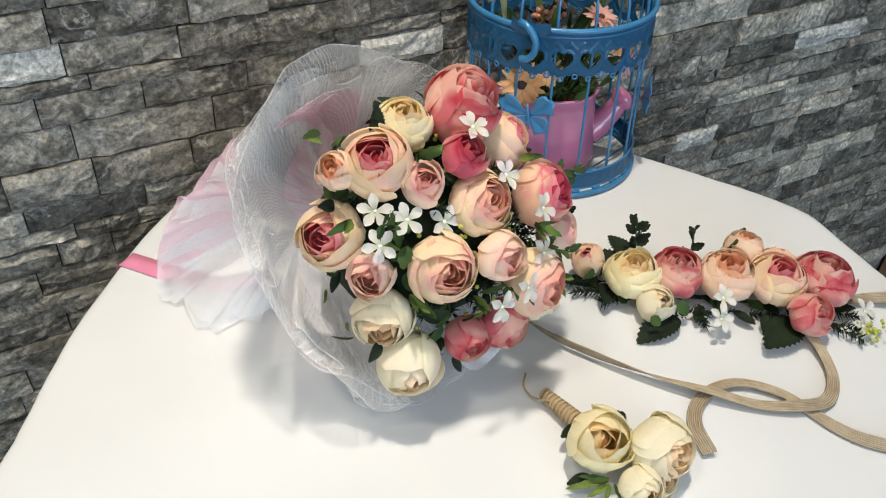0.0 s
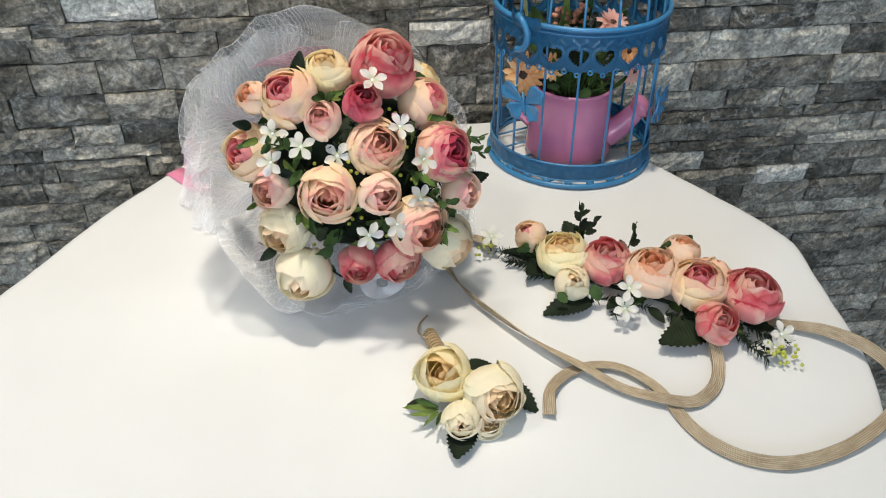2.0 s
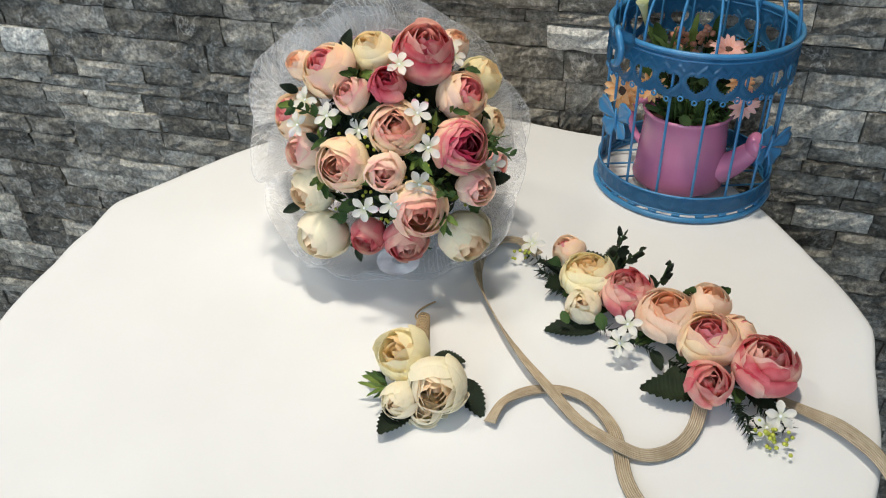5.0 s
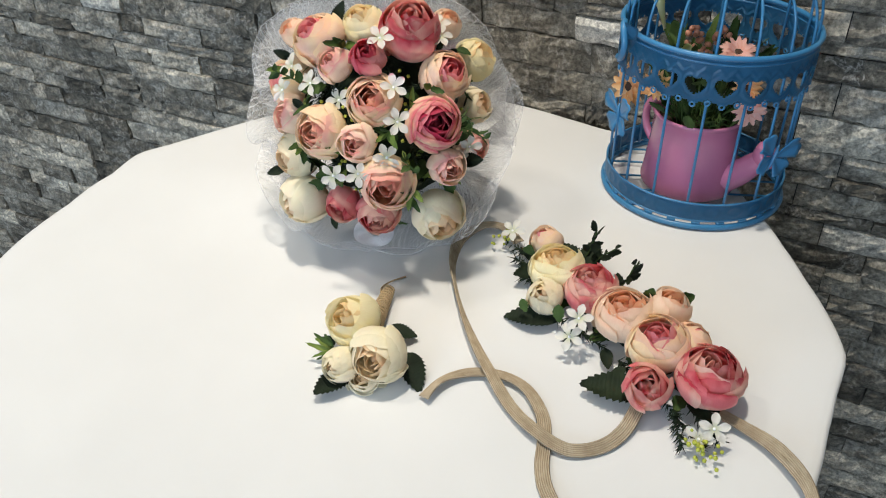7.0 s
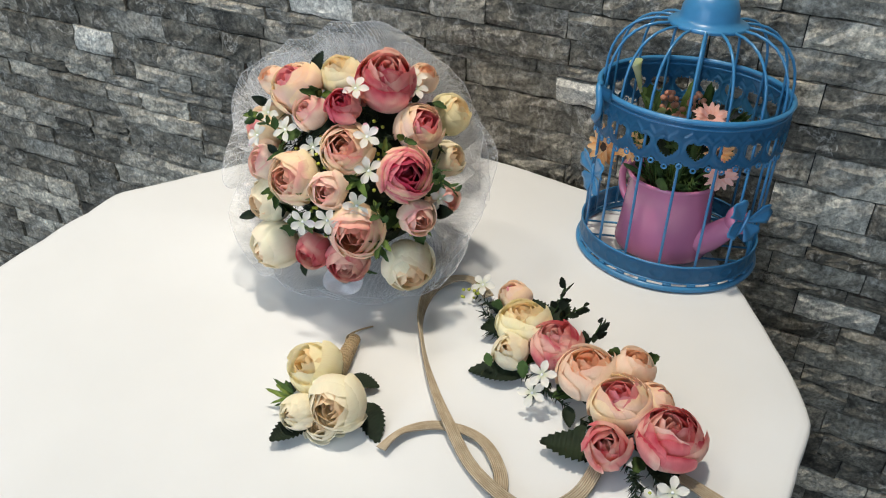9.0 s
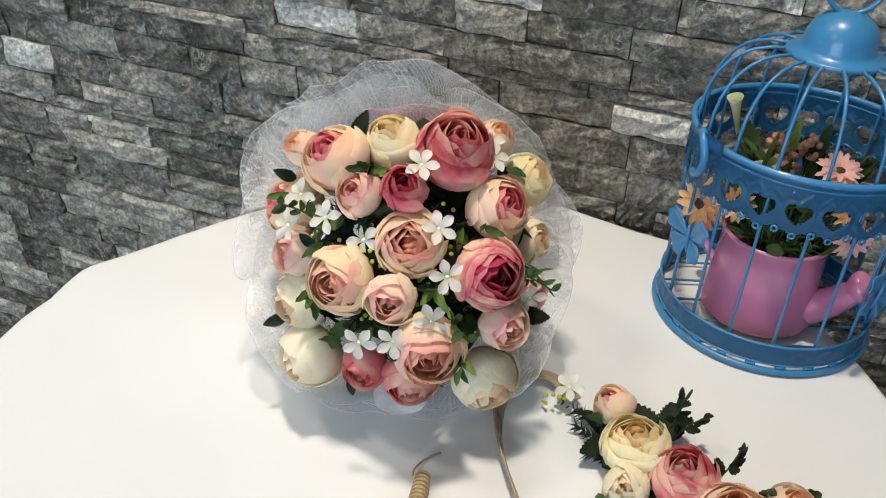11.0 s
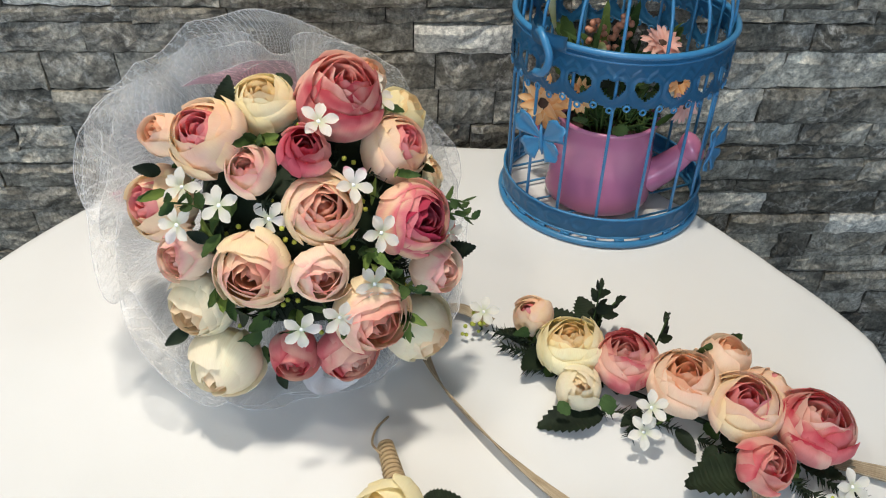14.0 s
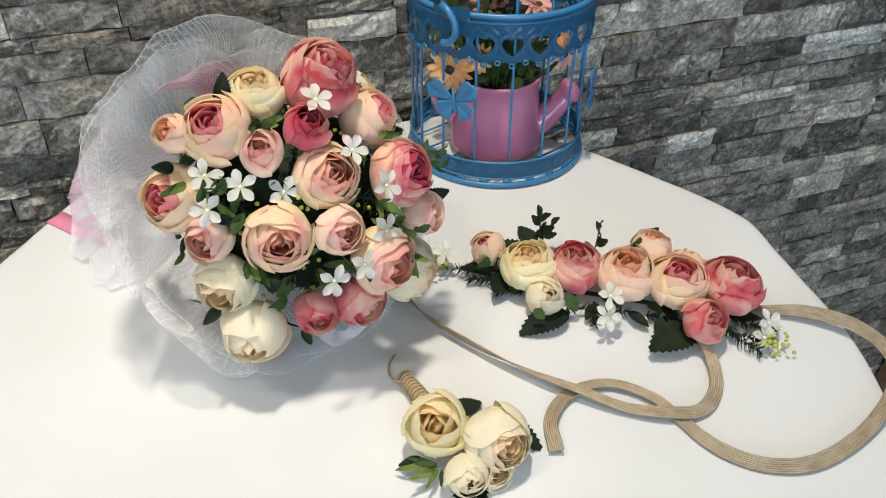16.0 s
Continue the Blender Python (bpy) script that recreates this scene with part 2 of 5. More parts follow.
CENTRE = plain("brown_flower_centre", (0.05, 0.022, 0.012), 0.8, 500, 0.4, 0.5)
ORANGE = petal_material("orange_petal", (0.88, 0.42, 0.14), (0.94, 0.58, 0.28), (0.96, 0.70, 0.42), (0.95, 0.75, 0.5), 0.3)
DAISY_PINK = petal_material("pink_daisy_petal", (0.90, 0.50, 0.40), (0.93, 0.58, 0.52), (0.94, 0.66, 0.64), (0.95, 0.7, 0.6), 0.3)
TRUMPET = petal_material("cream_trumpet", (0.55, 0.60, 0.25), (0.85, 0.80, 0.60), (0.90, 0.88, 0.74))
JUTE = jute_material()
TWINE = plain("twine", (0.42, 0.31, 0.18), 0.9, 400, 0.3, 0.5)
TULLE = tulle_material("white_tulle", (0.97, 0.96, 0.955), 0.20, 860.0)
TULLE_PINK = tulle_material("pink_tulle", (0.94, 0.64, 0.71), 0.42, 900.0)
ORGANZA = tulle_material("white_organza", (0.95, 0.94, 0.96), 0.34, 900.0)
SATIN = plain("pink_satin", (0.72, 0.24, 0.36), 0.35, 90, 0.1, 0.05)

PALETTES = {
    "peach": (petal_material("peach_outer", (0.97, 0.86, 0.50), (0.98, 0.79, 0.59), (0.95, 0.58, 0.49), (0.98, 0.90, 0.58), 0.6),
              petal_material("peach_inner", (0.88, 0.30, 0.22), (0.96, 0.64, 0.48), (0.90, 0.40, 0.34), (0.96, 0.78, 0.56), 0.4)),
    "apricot": (petal_material("apricot_outer", (0.97, 0.84, 0.62), (0.97, 0.78, 0.60), (0.95, 0.68, 0.52), (0.98, 0.88, 0.70), 0.5),
                petal_material("apricot_inner", (0.93, 0.40, 0.19), (0.96, 0.62, 0.38), (0.94, 0.52, 0.32), (0.97, 0.76, 0.52), 0.35)),
    "blush": (petal_material("blush_outer", (0.97, 0.76, 0.60), (0.98, 0.75, 0.61), (0.97, 0.70, 0.48), (0.98, 0.89, 0.57), 0.6),
              petal_material("blush_inner", (0.78, 0.08, 0.14), (0.92, 0.32, 0.36), (0.88, 0.30, 0.32), (0.96, 0.66, 0.54), 0.4)),
    "coral": (petal_material("coral_outer", (0.90, 0.42, 0.37), (0.83, 0.22, 0.24), (0.58, 0.05, 0.08), (0.97, 0.74, 0.58), 0.75),
              petal_material("coral_inner", (0.68, 0.06, 0.10), (0.88, 0.36, 0.34), (0.68, 0.09, 0.12), (0.97, 0.76, 0.62), 0.75)),
    "rose": (petal_material("rose_outer", (0.82, 0.28, 0.30), (0.77, 0.16, 0.22), (0.52, 0.035, 0.07), (0.92, 0.54, 0.46), 0.55),
             petal_material("rose_inner", (0.40, 0.015, 0.04), (0.70, 0.10, 0.16), (0.62, 0.07, 0.11), (0.88, 0.46, 0.42), 0.3)),
    "magenta": (petal_material("magenta_outer", (0.97, 0.84, 0.56), (0.96, 0.70, 0.50), (0.80, 0.22, 0.26), (0.82, 0.28, 0.32), 0.5),
                petal_material("magenta_inner", (0.28, 0.006, 0.03), (0.52, 0.025, 0.09), (0.46, 0.025, 0.075), (0.74, 0.18, 0.24), 0.25)),
    "yellow": (petal_material("yellow_outer", (0.93, 0.89, 0.48), (0.98, 0.91, 0.60), (0.98, 0.88, 0.56), (0.98, 0.94, 0.73), 0.5),
               petal_material("yellow_inner", (0.95, 0.64, 0.28), (0.97, 0.82, 0.48), (0.95, 0.72, 0.40), (0.98, 0.89, 0.62), 0.3)),
    "cream": (petal_material("cream_outer", (0.91, 0.90, 0.56), (0.98, 0.93, 0.72), (0.98, 0.90, 0.68), (0.98, 0.82, 0.71), 0.25),
              petal_material("cream_inner", (0.96, 0.70, 0.42), (0.98, 0.84, 0.57), (0.96, 0.74, 0.50), (0.98, 0.84, 0.66), 0.4)),
    "pale": (petal_material("pale_outer", (0.97, 0.87, 0.62), (0.97, 0.79, 0.64), (0.92, 0.48, 0.46), (0.98, 0.87, 0.70), 0.5),
             petal_material("pale_inner", (0.90, 0.38, 0.32), (0.97, 0.70, 0.56), (0.90, 0.40, 0.38), (0.97, 0.80, 0.66), 0.4)),
}


# ---- building helpers ----
def thing(name, x, y, z, label, category, group="", kind=""):
    ob = new(name)
    ob.empty_display_size = 0.02
    ob.matrix_basis = Matrix.Translation((x, y, z))
    return tagged(ob, label, category, group, kind)


def world_of(ob):
    m = ob.matrix_basis.copy()
    while ob.parent:
        ob = ob.parent
        m = ob.matrix_basis @ m
    return m


def mesh_from(bm, name, material, smooth=True):
    me = bpy.data.meshes.new(name)
    bm.normal_update()
    bm.to_mesh(me)
    bm.free()
    if material:
        me.materials.append(material)
    if smooth:
        for f in me.polygons:
            f.use_smooth = True
    return me


def part(name, bm, material, parent, label="", at=None, smooth=True):
    """One mesh (a bmesh, or mesh data that is shared) under a thing or part; at: its pose in the world."""
    shared = isinstance(bm, bpy.types.Mesh)
    me = bm if shared else mesh_from(bm, name, material, smooth)
    ob = new(name, me)
    if shared and material:
        ob.material_slots[0].link = "OBJECT"
        ob.material_slots[0].material = material
    if parent:
        ob.parent = parent
        ob.matrix_basis = world_of(parent).inverted() @ (at if at is not None else Matrix())
    elif at is not None:
        ob.matrix_basis = at
    return tagged(ob, label)


def aim(place, axis, spin=0.0, size=1.0):
    """The pose that turns local z to axis at a place, spun round it by degrees."""
    q = Vector(axis).normalized().to_track_quat("Z", "Y").to_matrix().to_4x4()
    return Matrix.Translation(place) @ q @ Matrix.Rotation(radians(spin), 4, "Z") @ Matrix.Scale(size, 4)


def sheet(bm, rows, uvs=None, closed=False):
    """Joins rows of points into quads; uvs: the same rows of (u, v)."""
    lay = bm.loops.layers.uv.verify()
    vs = [[bm.verts.new(p) for p in row] for row in rows]
    n = len(rows[0])
    for i in range(len(rows) - 1):
        for j in range(n if closed else n - 1):
            k = (j + 1) % n
            f = bm.faces.new((vs[i][j], vs[i][k], vs[i + 1][k], vs[i + 1][j]))
            if uvs:
                for loop, (a, c) in zip(f.loops, ((i, j), (i, j + 1), (i + 1, j + 1), (i + 1, j))):
                    loop[lay].uv = uvs[a][min(c, len(uvs[a]) - 1)]
    return vs


def lathe(profile, seg=48):
    bm = bmesh.new()
    sheet(bm, [[(r * math.cos(2 * math.pi * k / seg), r * math.sin(2 * math.pi * k / seg), z) for k in range(seg)] for r, z in profile], None, True)
    return bm


def tube(points, radius, seg=8, closed=False, caps=True):
    """A round rod through points; radius: one value or one per point."""
    bm = bmesh.new()
    pts = [Vector(p) for p in points]
    n = len(pts)
    rows, side = [], None
    for i, p in enumerate(pts):
        a, b = pts[(i - 1) % n if closed else max(i - 1, 0)], pts[(i + 1) % n if closed else min(i + 1, n - 1)]
        d = (b - a).normalized()
        if side is None:
            side = d.orthogonal().normalized()
        side = (side - d * side.dot(d)).normalized()
        up = d.cross(side)
        r = radius[i] if isinstance(radius, (list, tuple)) else radius
        rows.append([p + side * (r * math.cos(2 * math.pi * k / seg)) + up * (r * math.sin(2 * math.pi * k / seg)) for k in range(seg)])
    if closed:
        rows.append(rows[0])
    vs = sheet(bm, rows, None, True)
    if closed:
        bmesh.ops.remove_doubles(bm, verts=bm.verts, dist=1e-6)
    elif caps:
        bm.faces.new(vs[0][::-1])
        bm.faces.new(vs[-1])
    return bm


def smooth_line(points, steps=8, closed=False):
    """A Catmull-Rom curve through points."""
    pts = [Vector(p) for p in points]
    n, out = len(pts), []
    for i in range(n if closed else n - 1):
        g = lambda k: pts[k % n] if closed else pts[max(0, min(n - 1, k))]
        a, b, c, d = g(i - 1), g(i), g(i + 1), g(i + 2)
        for s in range(steps):
            t = s / steps
            out.append(0.5 * (2 * b + (c - a) * t + (2 * a - 5 * b + 4 * c - d) * t * t + (3 * b - a - 3 * c + d) * t ** 3))
    if not closed:
        out.append(pts[-1])
    return out


def box(bm, x0, x1, y0, y1, z0, z1):
    v = [bm.verts.new((x, y, z)) for x in (x0, x1) for y in (y0, y1) for z in (z0, z1)]
    for q in ((0, 1, 3, 2), (4, 6, 7, 5), (0, 4, 5, 1), (2, 3, 7, 6), (0, 2, 6, 4), (1, 5, 7, 3)):
        bm.faces.new([v[k] for k in q])
    return bm


def wobble(p, scale, amount):
    return noise.noise_vector(Vector(p) * scale) * amount


# ---- large structure ----
WALL_Y, FLOOR_Z, CEIL_Z = 0.774, -1.10, 1.86


def slab(name, x0, x1, y0, y1, z0, z1, material, label, category):
    ob = new(name, mesh_from(box(bmesh.new(), x0, x1, y0, y1, z0, z1), name, material, False))
    return tagged(ob, label, category, kind="structure")


wall_north = slab("wall_north", -2.1, 2.7, WALL_Y, WALL_Y + 0.15, FLOOR_Z, CEIL_Z, MORTAR, "wall clad in rough grey split stone courses", "wall")
bm = bmesh.new()
box(bm, -2.1, 2.7, -2.55, -2.4, FLOOR_Z, 0.15)
box(bm, -2.1, 2.7, -2.55, -2.4, 1.55, CEIL_Z)
box(bm, -2.1, -0.9, -2.55, -2.4, 0.15, 1.55)
box(bm, 1.7, 2.7, -2.55, -2.4, 0.15, 1.55)
bmesh.ops.remove_doubles(bm, verts=bm.verts, dist=1e-4)
tagged(new("wall_south", mesh_from(bm, "wall_south", PLASTER, False)), "plain off-white plastered wall with window opening", "wall", kind="structure")
slab("wall_west", -2.25, -2.1, -2.55, WALL_Y + 0.15, FLOOR_Z, CEIL_Z, PLASTER, "plain off-white plastered room wall", "wall")
slab("wall_east", 2.7, 2.85, -2.55, WALL_Y + 0.15, FLOOR_Z, CEIL_Z, PLASTER, "plain off-white plastered room wall", "wall")
bm = bmesh.new()
for k in range(4):
    box(bm, 1.56 + 0.285 * k, 1.56 + 0.285 * (k + 1) - 0.004, WALL_Y - 0.045, WALL_Y - 0.020, FLOOR_Z, 1.0)
tagged(new("trim", mesh_from(bm, "trim", PANEL_WOOD, False)), "brown wooden panelling at the end of the stone wall", "panelling", kind="structure")
slab("floor", -2.25, 2.85, -2.55, WALL_Y + 0.15, FLOOR_Z - 0.1, FLOOR_Z, FLOORING, "plain brownish tiled room floor", "floor")
slab("ceiling", -2.25, 2.85, -2.55, WALL_Y + 0.15, CEIL_Z, CEIL_Z + 0.1, PLASTER, "plain off-white plastered ceiling", "ceiling")

# ---- table and cloth ----
TABLE_X, TABLE_Y = 0.39, 0.35
EDGE = ((-180, 0.358), (-172, 0.361), (-150, 0.362), (-120, 0.360), (-90, 0.358), (-60, 0.356), (-40, 0.352), (-20, 0.346), (-7, 0.353), (4, 0.356),
        (10, 0.362), (16, 0.374), (24, 0.377), (32, 0.381), (39.5, 0.391), (46, 0.404), (50.6, 0.412), (55, 0.426), (65, 0.456), (75.5, 0.430),
        (80, 0.426), (86, 0.429), (92, 0.436), (99, 0.443), (111, 0.462), (120, 0.435), (127, 0.414), (131, 0.404), (138.5, 0.391), (144, 0.382),
        (151, 0.374), (156, 0.372), (161.2, 0.375), (168, 0.361), (172, 0.361), (177, 0.357), (180, 0.358))


def table_z(y):
    """The cloth's height: level, then falling a little towards the back."""
    t = y - 0.46
    return 0.0 if t < -0.04 else (-0.085 * (t + 0.04) ** 2 / 0.16 if t < 0.04 else -0.085 * t)


def edge_radius(deg):
    for (a, r), (b, s) in zip(EDGE, EDGE[1:]):
        if a <= deg <= b:
            return r + (s - r) * (deg - a) / (b - a)
    return EDGE[0][1]


def make_table():
    t = thing("round_table", TABLE_X, TABLE_Y, FLOOR_Z, "tall round pedestal table under a white cloth", "table")
    at = Matrix.Translation((TABLE_X, TABLE_Y, 0))
    top = lathe(((0.001, -0.006), (0.15, -0.006), (0.30, -0.006), (0.318, -0.006), (0.321, -0.010), (0.321, -0.026), (0.316, -0.030), (0.001, -0.030)), 96)
    for v in top.verts:
        reach = 0.975 * edge_radius(math.degrees(math.atan2(v.co.y, v.co.x))) / 0.321
        v.co.x, v.co.y = v.co.x * reach, v.co.y * reach
        if v.co.y > 0.11:
            v.co.y = 0.11 + (v.co.y - 0.11) / 1.128
        v.co.z += table_z(v.co.y + TABLE_Y) - 0.004
    part("tabletop", top, WOOD, t, "", at)
    part("column", lathe(((0.001, -0.0345), (0.035, -0.0345), (0.03, -0.2), (0.03, -0.96), (0.05, -1.06), (0.001, -1.06)), 24), WOOD, t, "", at)
    part("foot", lathe(((0.001, -1.061), (0.2, -1.065), (0.24, -1.08), (0.24, -1.10), (0.001, -1.10))), WOOD, t, "", at)


def make_cloth():
    bm = bmesh.new()
    seg, rows = 240, []
    for s in (0.001, 0.15, 0.3, 0.45, 0.6, 0.7, 0.8, 0.88, 0.94, 0.975, 0.99):
        rows.append([(s, 0.0, k) for k in range(seg)])
    for s, z in ((0.997, -0.0012), (1.0, -0.004), (1.001, -0.012), (1.0, -0.05), (0.99, -0.2), (0.985, -0.5), (0.985, -1.02)):
        rows.append([(s, z, k) for k in range(seg)])
    pts = []
    for row in rows:
        line = []
        for s, z, k in row:
            deg = -180 + 360 * k / seg
            fold = 1 + max(0, -z - 0.03) * 0.10 * math.sin(radians(deg) * 11 + 2 * math.sin(radians(deg) * 3))
            r = s * edge_radius(deg) * fold
            x, y = TABLE_X + r * math.cos(radians(deg)), TABLE_Y + r * math.sin(radians(deg))
            if y > 0.46:
                y, x = 0.46 + (y - 0.46) / 1.128, x - 0.085 * (y - 0.46) * (x - 0.45) / 0.48
            y = min(y, 0.751)
            zz = z + table_z(y) + (0.0006 * noise.noise(Vector((x * 9, y * 9, 3.1))) * (1 if s < 0.98 else 0) if z > -0.002 else 0)
            line.append((x, y, zz))
        pts.append(line)
    sheet(bm, pts, None, True)
    ob = new("tablecloth", mesh_from(bm, "tablecloth", CLOTH))
    tagged(ob, "plain white tablecloth drawn tight over a round table", "tablecloth")


make_table()
make_cloth()


# ---- flower kit ----
def petal_mesh(wide, rim, top, half, flat, lip, seed, swirl=0.07, nu=9, nv=11):
    """A cupped petal round +z: wide is its greatest radius, rim and top the radius and height where it ends; flat draws it straighter across."""
    rnd = random.Random(seed)
    a, b = rnd.uniform(-1, 1), rnd.uniform(0, 6)
    bm, rows, uvs = bmesh.new(), [], []
    curve = ((0.15 * wide, -0.92), (1.20 * wide, -0.78), (1.17 * wide, 0.30), (rim, top))
    for i in range(nv):
        v, row, uv = i / (nv - 1), [], []
        w = half * (0.35 + 0.65 * math.sin(math.pi * (0.10 + 0.52 * v)))
        for j in range(nu):
            u = -1 + 2 * j / (nu - 1)
            t = v * (1 - 0.15 * abs(u) ** 2.4 + 0.03 * a * u + 0.018 * math.sin(6 * u + b) * v)
            k = (1 - t) ** 3, 3 * t * (1 - t) ** 2, 3 * t * t * (1 - t), t ** 3
            r, z = (sum(c[n] * q for c, q in zip(curve, k)) for n in (0, 1))
            ph = radians(u * w)
            r *= 1 + flat * (1 / max(0.6, math.cos(ph)) - 1) + swirl * u + 0.02 * math.sin(3 * u + 4 * v + b)
            r += lip * max(0, (v - 0.84) / 0.16) ** 2 * (1 - 0.5 * u * u)
            row.append((r * math.cos(ph), r * math.sin(ph), z + 0.025 * a * u * v))
            uv.append((j / (nu - 1), v))
        rows.append(row)
        uvs.append(uv)
    sheet(bm, rows, uvs)
    return mesh_from(bm, "petal", None)


def pool(count, wide, rim, top, half, flat, lip, seed, swirl=0.07):
    made = []
    for k in range(count):
        me = petal_mesh(wide, rim * (0.94 + 0.06 * k), top + 0.035 * (k - 1), half, flat, lip, seed + k, swirl)
        me.materials.append(PALETTES["peach"][0])
        made.append(me)
    return made


SHELLS = (pool(3, 1.00, 0.84, 0.42, 66, 0.08, 0.02, 10, 0.05), pool(3, 0.95, 0.63, 0.72, 66, 0.12, 0.01, 20, 0.06), pool(3, 0.84, 0.47, 0.80, 68, 0.22, 0.02, 30, 0.08), pool(3, 0.70, 0.38, 0.83, 70, 0.35, 0.02, 40, 0.10),
          pool(3, 0.56, 0.29, 0.84, 74, 0.45, 0.02, 50, 0.12), pool(3, 0.42, 0.19, 0.83, 78, 0.45, 0.015, 60, 0.16), pool(3, 0.27, 0.09, 0.79, 84, 0.40, 0.01, 70, 0.20))
CUPS = (pool(3, 0.97, 0.66, 0.80, 74, 0.12, 0.05, 110), pool(3, 0.88, 0.44, 0.90, 74, 0.20, 0.03, 120), pool(3, 0.70, 0.30, 0.84, 80, 0.35, 0.02, 130, 0.12))
CLOSED = (pool(3, 1.00, 0.60, 0.72, 66, 0.10, 0.03, 140), pool(3, 0.94, 0.34, 0.90, 70, 0.14, 0.02, 150, 0.10), pool(3, 0.82, 0.20, 0.92, 78, 0.20, 0.015, 160, 0.14), pool(3, 0.60, 0.10, 0.90, 84, 0.30, 0.01, 180, 0.14))
FLAT = pool(3, 1.06, 1.22, 0.05, 50, 0.05, 0.10, 170)
CORE = mesh_from(lathe(((0.001, -0.95), (0.10, -0.93), (0.30, -0.80), (0.34, -0.45), (0.30, -0.10), (0.20, 0.20), (0.10, 0.42), (0.001, 0.48)), 12), "rose", PALETTES["peach"][1])
FLOWER_RND = random.Random(4)


def rose(parent, place, axis, diameter, palette, kind="full", tall=1.0, label=""):
    """A fabric rose: a small heart with petals wound round it as its pieces."""
    rnd = FLOWER_RND
    outer, inner = PALETTES[palette]
    m = aim(place, axis, rnd.uniform(0, 360), diameter / 2) @ Matrix.Diagonal((1, 1, tall, 1))
    heart = part("rose", CORE, inner, parent, label, m)
    hearts = ((SHELLS[3], 3, 10, inner), (SHELLS[4], 3, 70, inner), (SHELLS[5], 3, 20, inner), (SHELLS[6], 2, 80, inner))
    sets = {"full": ((SHELLS[0], 5, 0, outer), (SHELLS[1], 4, 30, outer), (SHELLS[2], 4, 12, outer)) + hearts,
            "bud": ((CUPS[0], 3, 0, outer), (CUPS[1], 3, 55, outer), (CUPS[2], 2, 20, inner)) + hearts[1:],
            "closed": ((CLOSED[0], 4, 0, outer), (CLOSED[1], 3, 40, outer), (CLOSED[2], 3, 80, outer), (CLOSED[3], 3, 20, inner), (CLOSED[3], 2, 75, inner)),
            "open": ((FLAT, 4, 0, outer), (SHELLS[0], 4, 30, outer), (SHELLS[1], 3, 10, outer), (SHELLS[2], 3, 50, outer)) + hearts[1:]}[kind]
    for meshes, count, turn, mat in sets:
        for k in range(count):
            spin = Matrix.Rotation(radians(turn + 360 * k / count + rnd.uniform(-13, 13)), 4, "Z")
            tip = Matrix.Rotation(radians(rnd.uniform(-3, 4)), 4, "Y")
            part("petal", rnd.choice(meshes), mat, heart, "", m @ spin @ tip @ Matrix.Scale(rnd.uniform(0.96, 1.03), 4))
    return heart


def blossom_petal():
    """A flat rounded petal of a small star blossom along +x, one unit long."""
    bm, rows, uvs = bmesh.new(), [], []
    for i in range(6):
        v = i / 5
        w = (0.07, 0.12, 0.21, 0.29, 0.26, 0.09)[i]
        rows.append([(v, w * u, 0.10 * math.sin(math.pi * v) - 0.06 * v * v + 0.10 * abs(u) ** 2 * v) for u in (-1, -0.5, 0, 0.5, 1)])
        uvs.append([(0.5 + u / 2, v) for u in (-1, -0.5, 0, 0.5, 1)])
    sheet(bm, rows, uvs)
    return mesh_from(bm, "petal", BLOSSOM)


def stamen_mesh():
    bm = bmesh.new()
    bmesh.ops.create_icosphere(bm, subdivisions=2, radius=0.11, matrix=Matrix.Translation((0, 0, 0.03)))
    for v in bm.verts:
        v.co *= 1 + 0.28 * noise.noise(v.co * 22)
    return mesh_from(bm, "blossom", STAMEN)


BLOSSOM_PETAL, STAMENS = blossom_petal(), stamen_mesh()


def blossom(parent, place, axis, diameter, pink=0):
    """A small five-petalled white plastic blossom; pink: how many of its petals have pink tips."""
    rnd = FLOWER_RND
    m = aim(place, axis, rnd.uniform(0, 360), diameter / 2)
    eye = part("blossom", STAMENS, STAMEN, parent, "small white plastic star blossom", m)
    for k in range(5):
        turn = Matrix.Rotation(radians(72 * k + rnd.uniform(-10, 10)), 4, "Z") @ Matrix.Rotation(radians(rnd.uniform(-22, 4)), 4, "Y")
        part("petal", BLOSSOM_PETAL, BLOSSOM_PINK if k < pink else BLOSSOM, eye, "", m @ turn)


def leaf_mesh(name, width, teeth, fold, curl, material):
    """A leaf along +x, one unit long, toothed along its rim, folded at the midrib."""
    bm, rows, uvs = bmesh.new(), [], []
    n = teeth * 2
    for i in range(n + 1):
        t = i / n
        w = width * math.sin(math.pi * min(1, t ** 0.8)) ** 0.75 + 0.006
        tooth = 1.0 if i % 2 else 0.84
        z = curl * t * t
        rows.append([(t - (0.035 if i % 2 == 0 else 0) * abs(u), u * w * (tooth if abs(u) == 1 else 1), z + fold * abs(u) * w) for u in (-1, -0.5, 0, 0.5, 1)])
        uvs.append([(t, 0.5 + u / 2) for u in (-1, -0.5, 0, 0.5, 1)])
    sheet(bm, rows, uvs)
    return mesh_from(bm, name, material)


TOOTHED = [leaf_mesh("leaf", 0.27, 11, 0.35, c, LEAF) for c in (-0.10, 0.12)]
OVAL = [leaf_mesh("leaf", 0.31, 4, 0.3, c, LEAF_MID) for c in (-0.15, 0.2)]
NARROW = [leaf_mesh("leaf", 0.13, 3, 0.4, c, LEAF_LIGHT) for c in (-0.25, 0.25)]


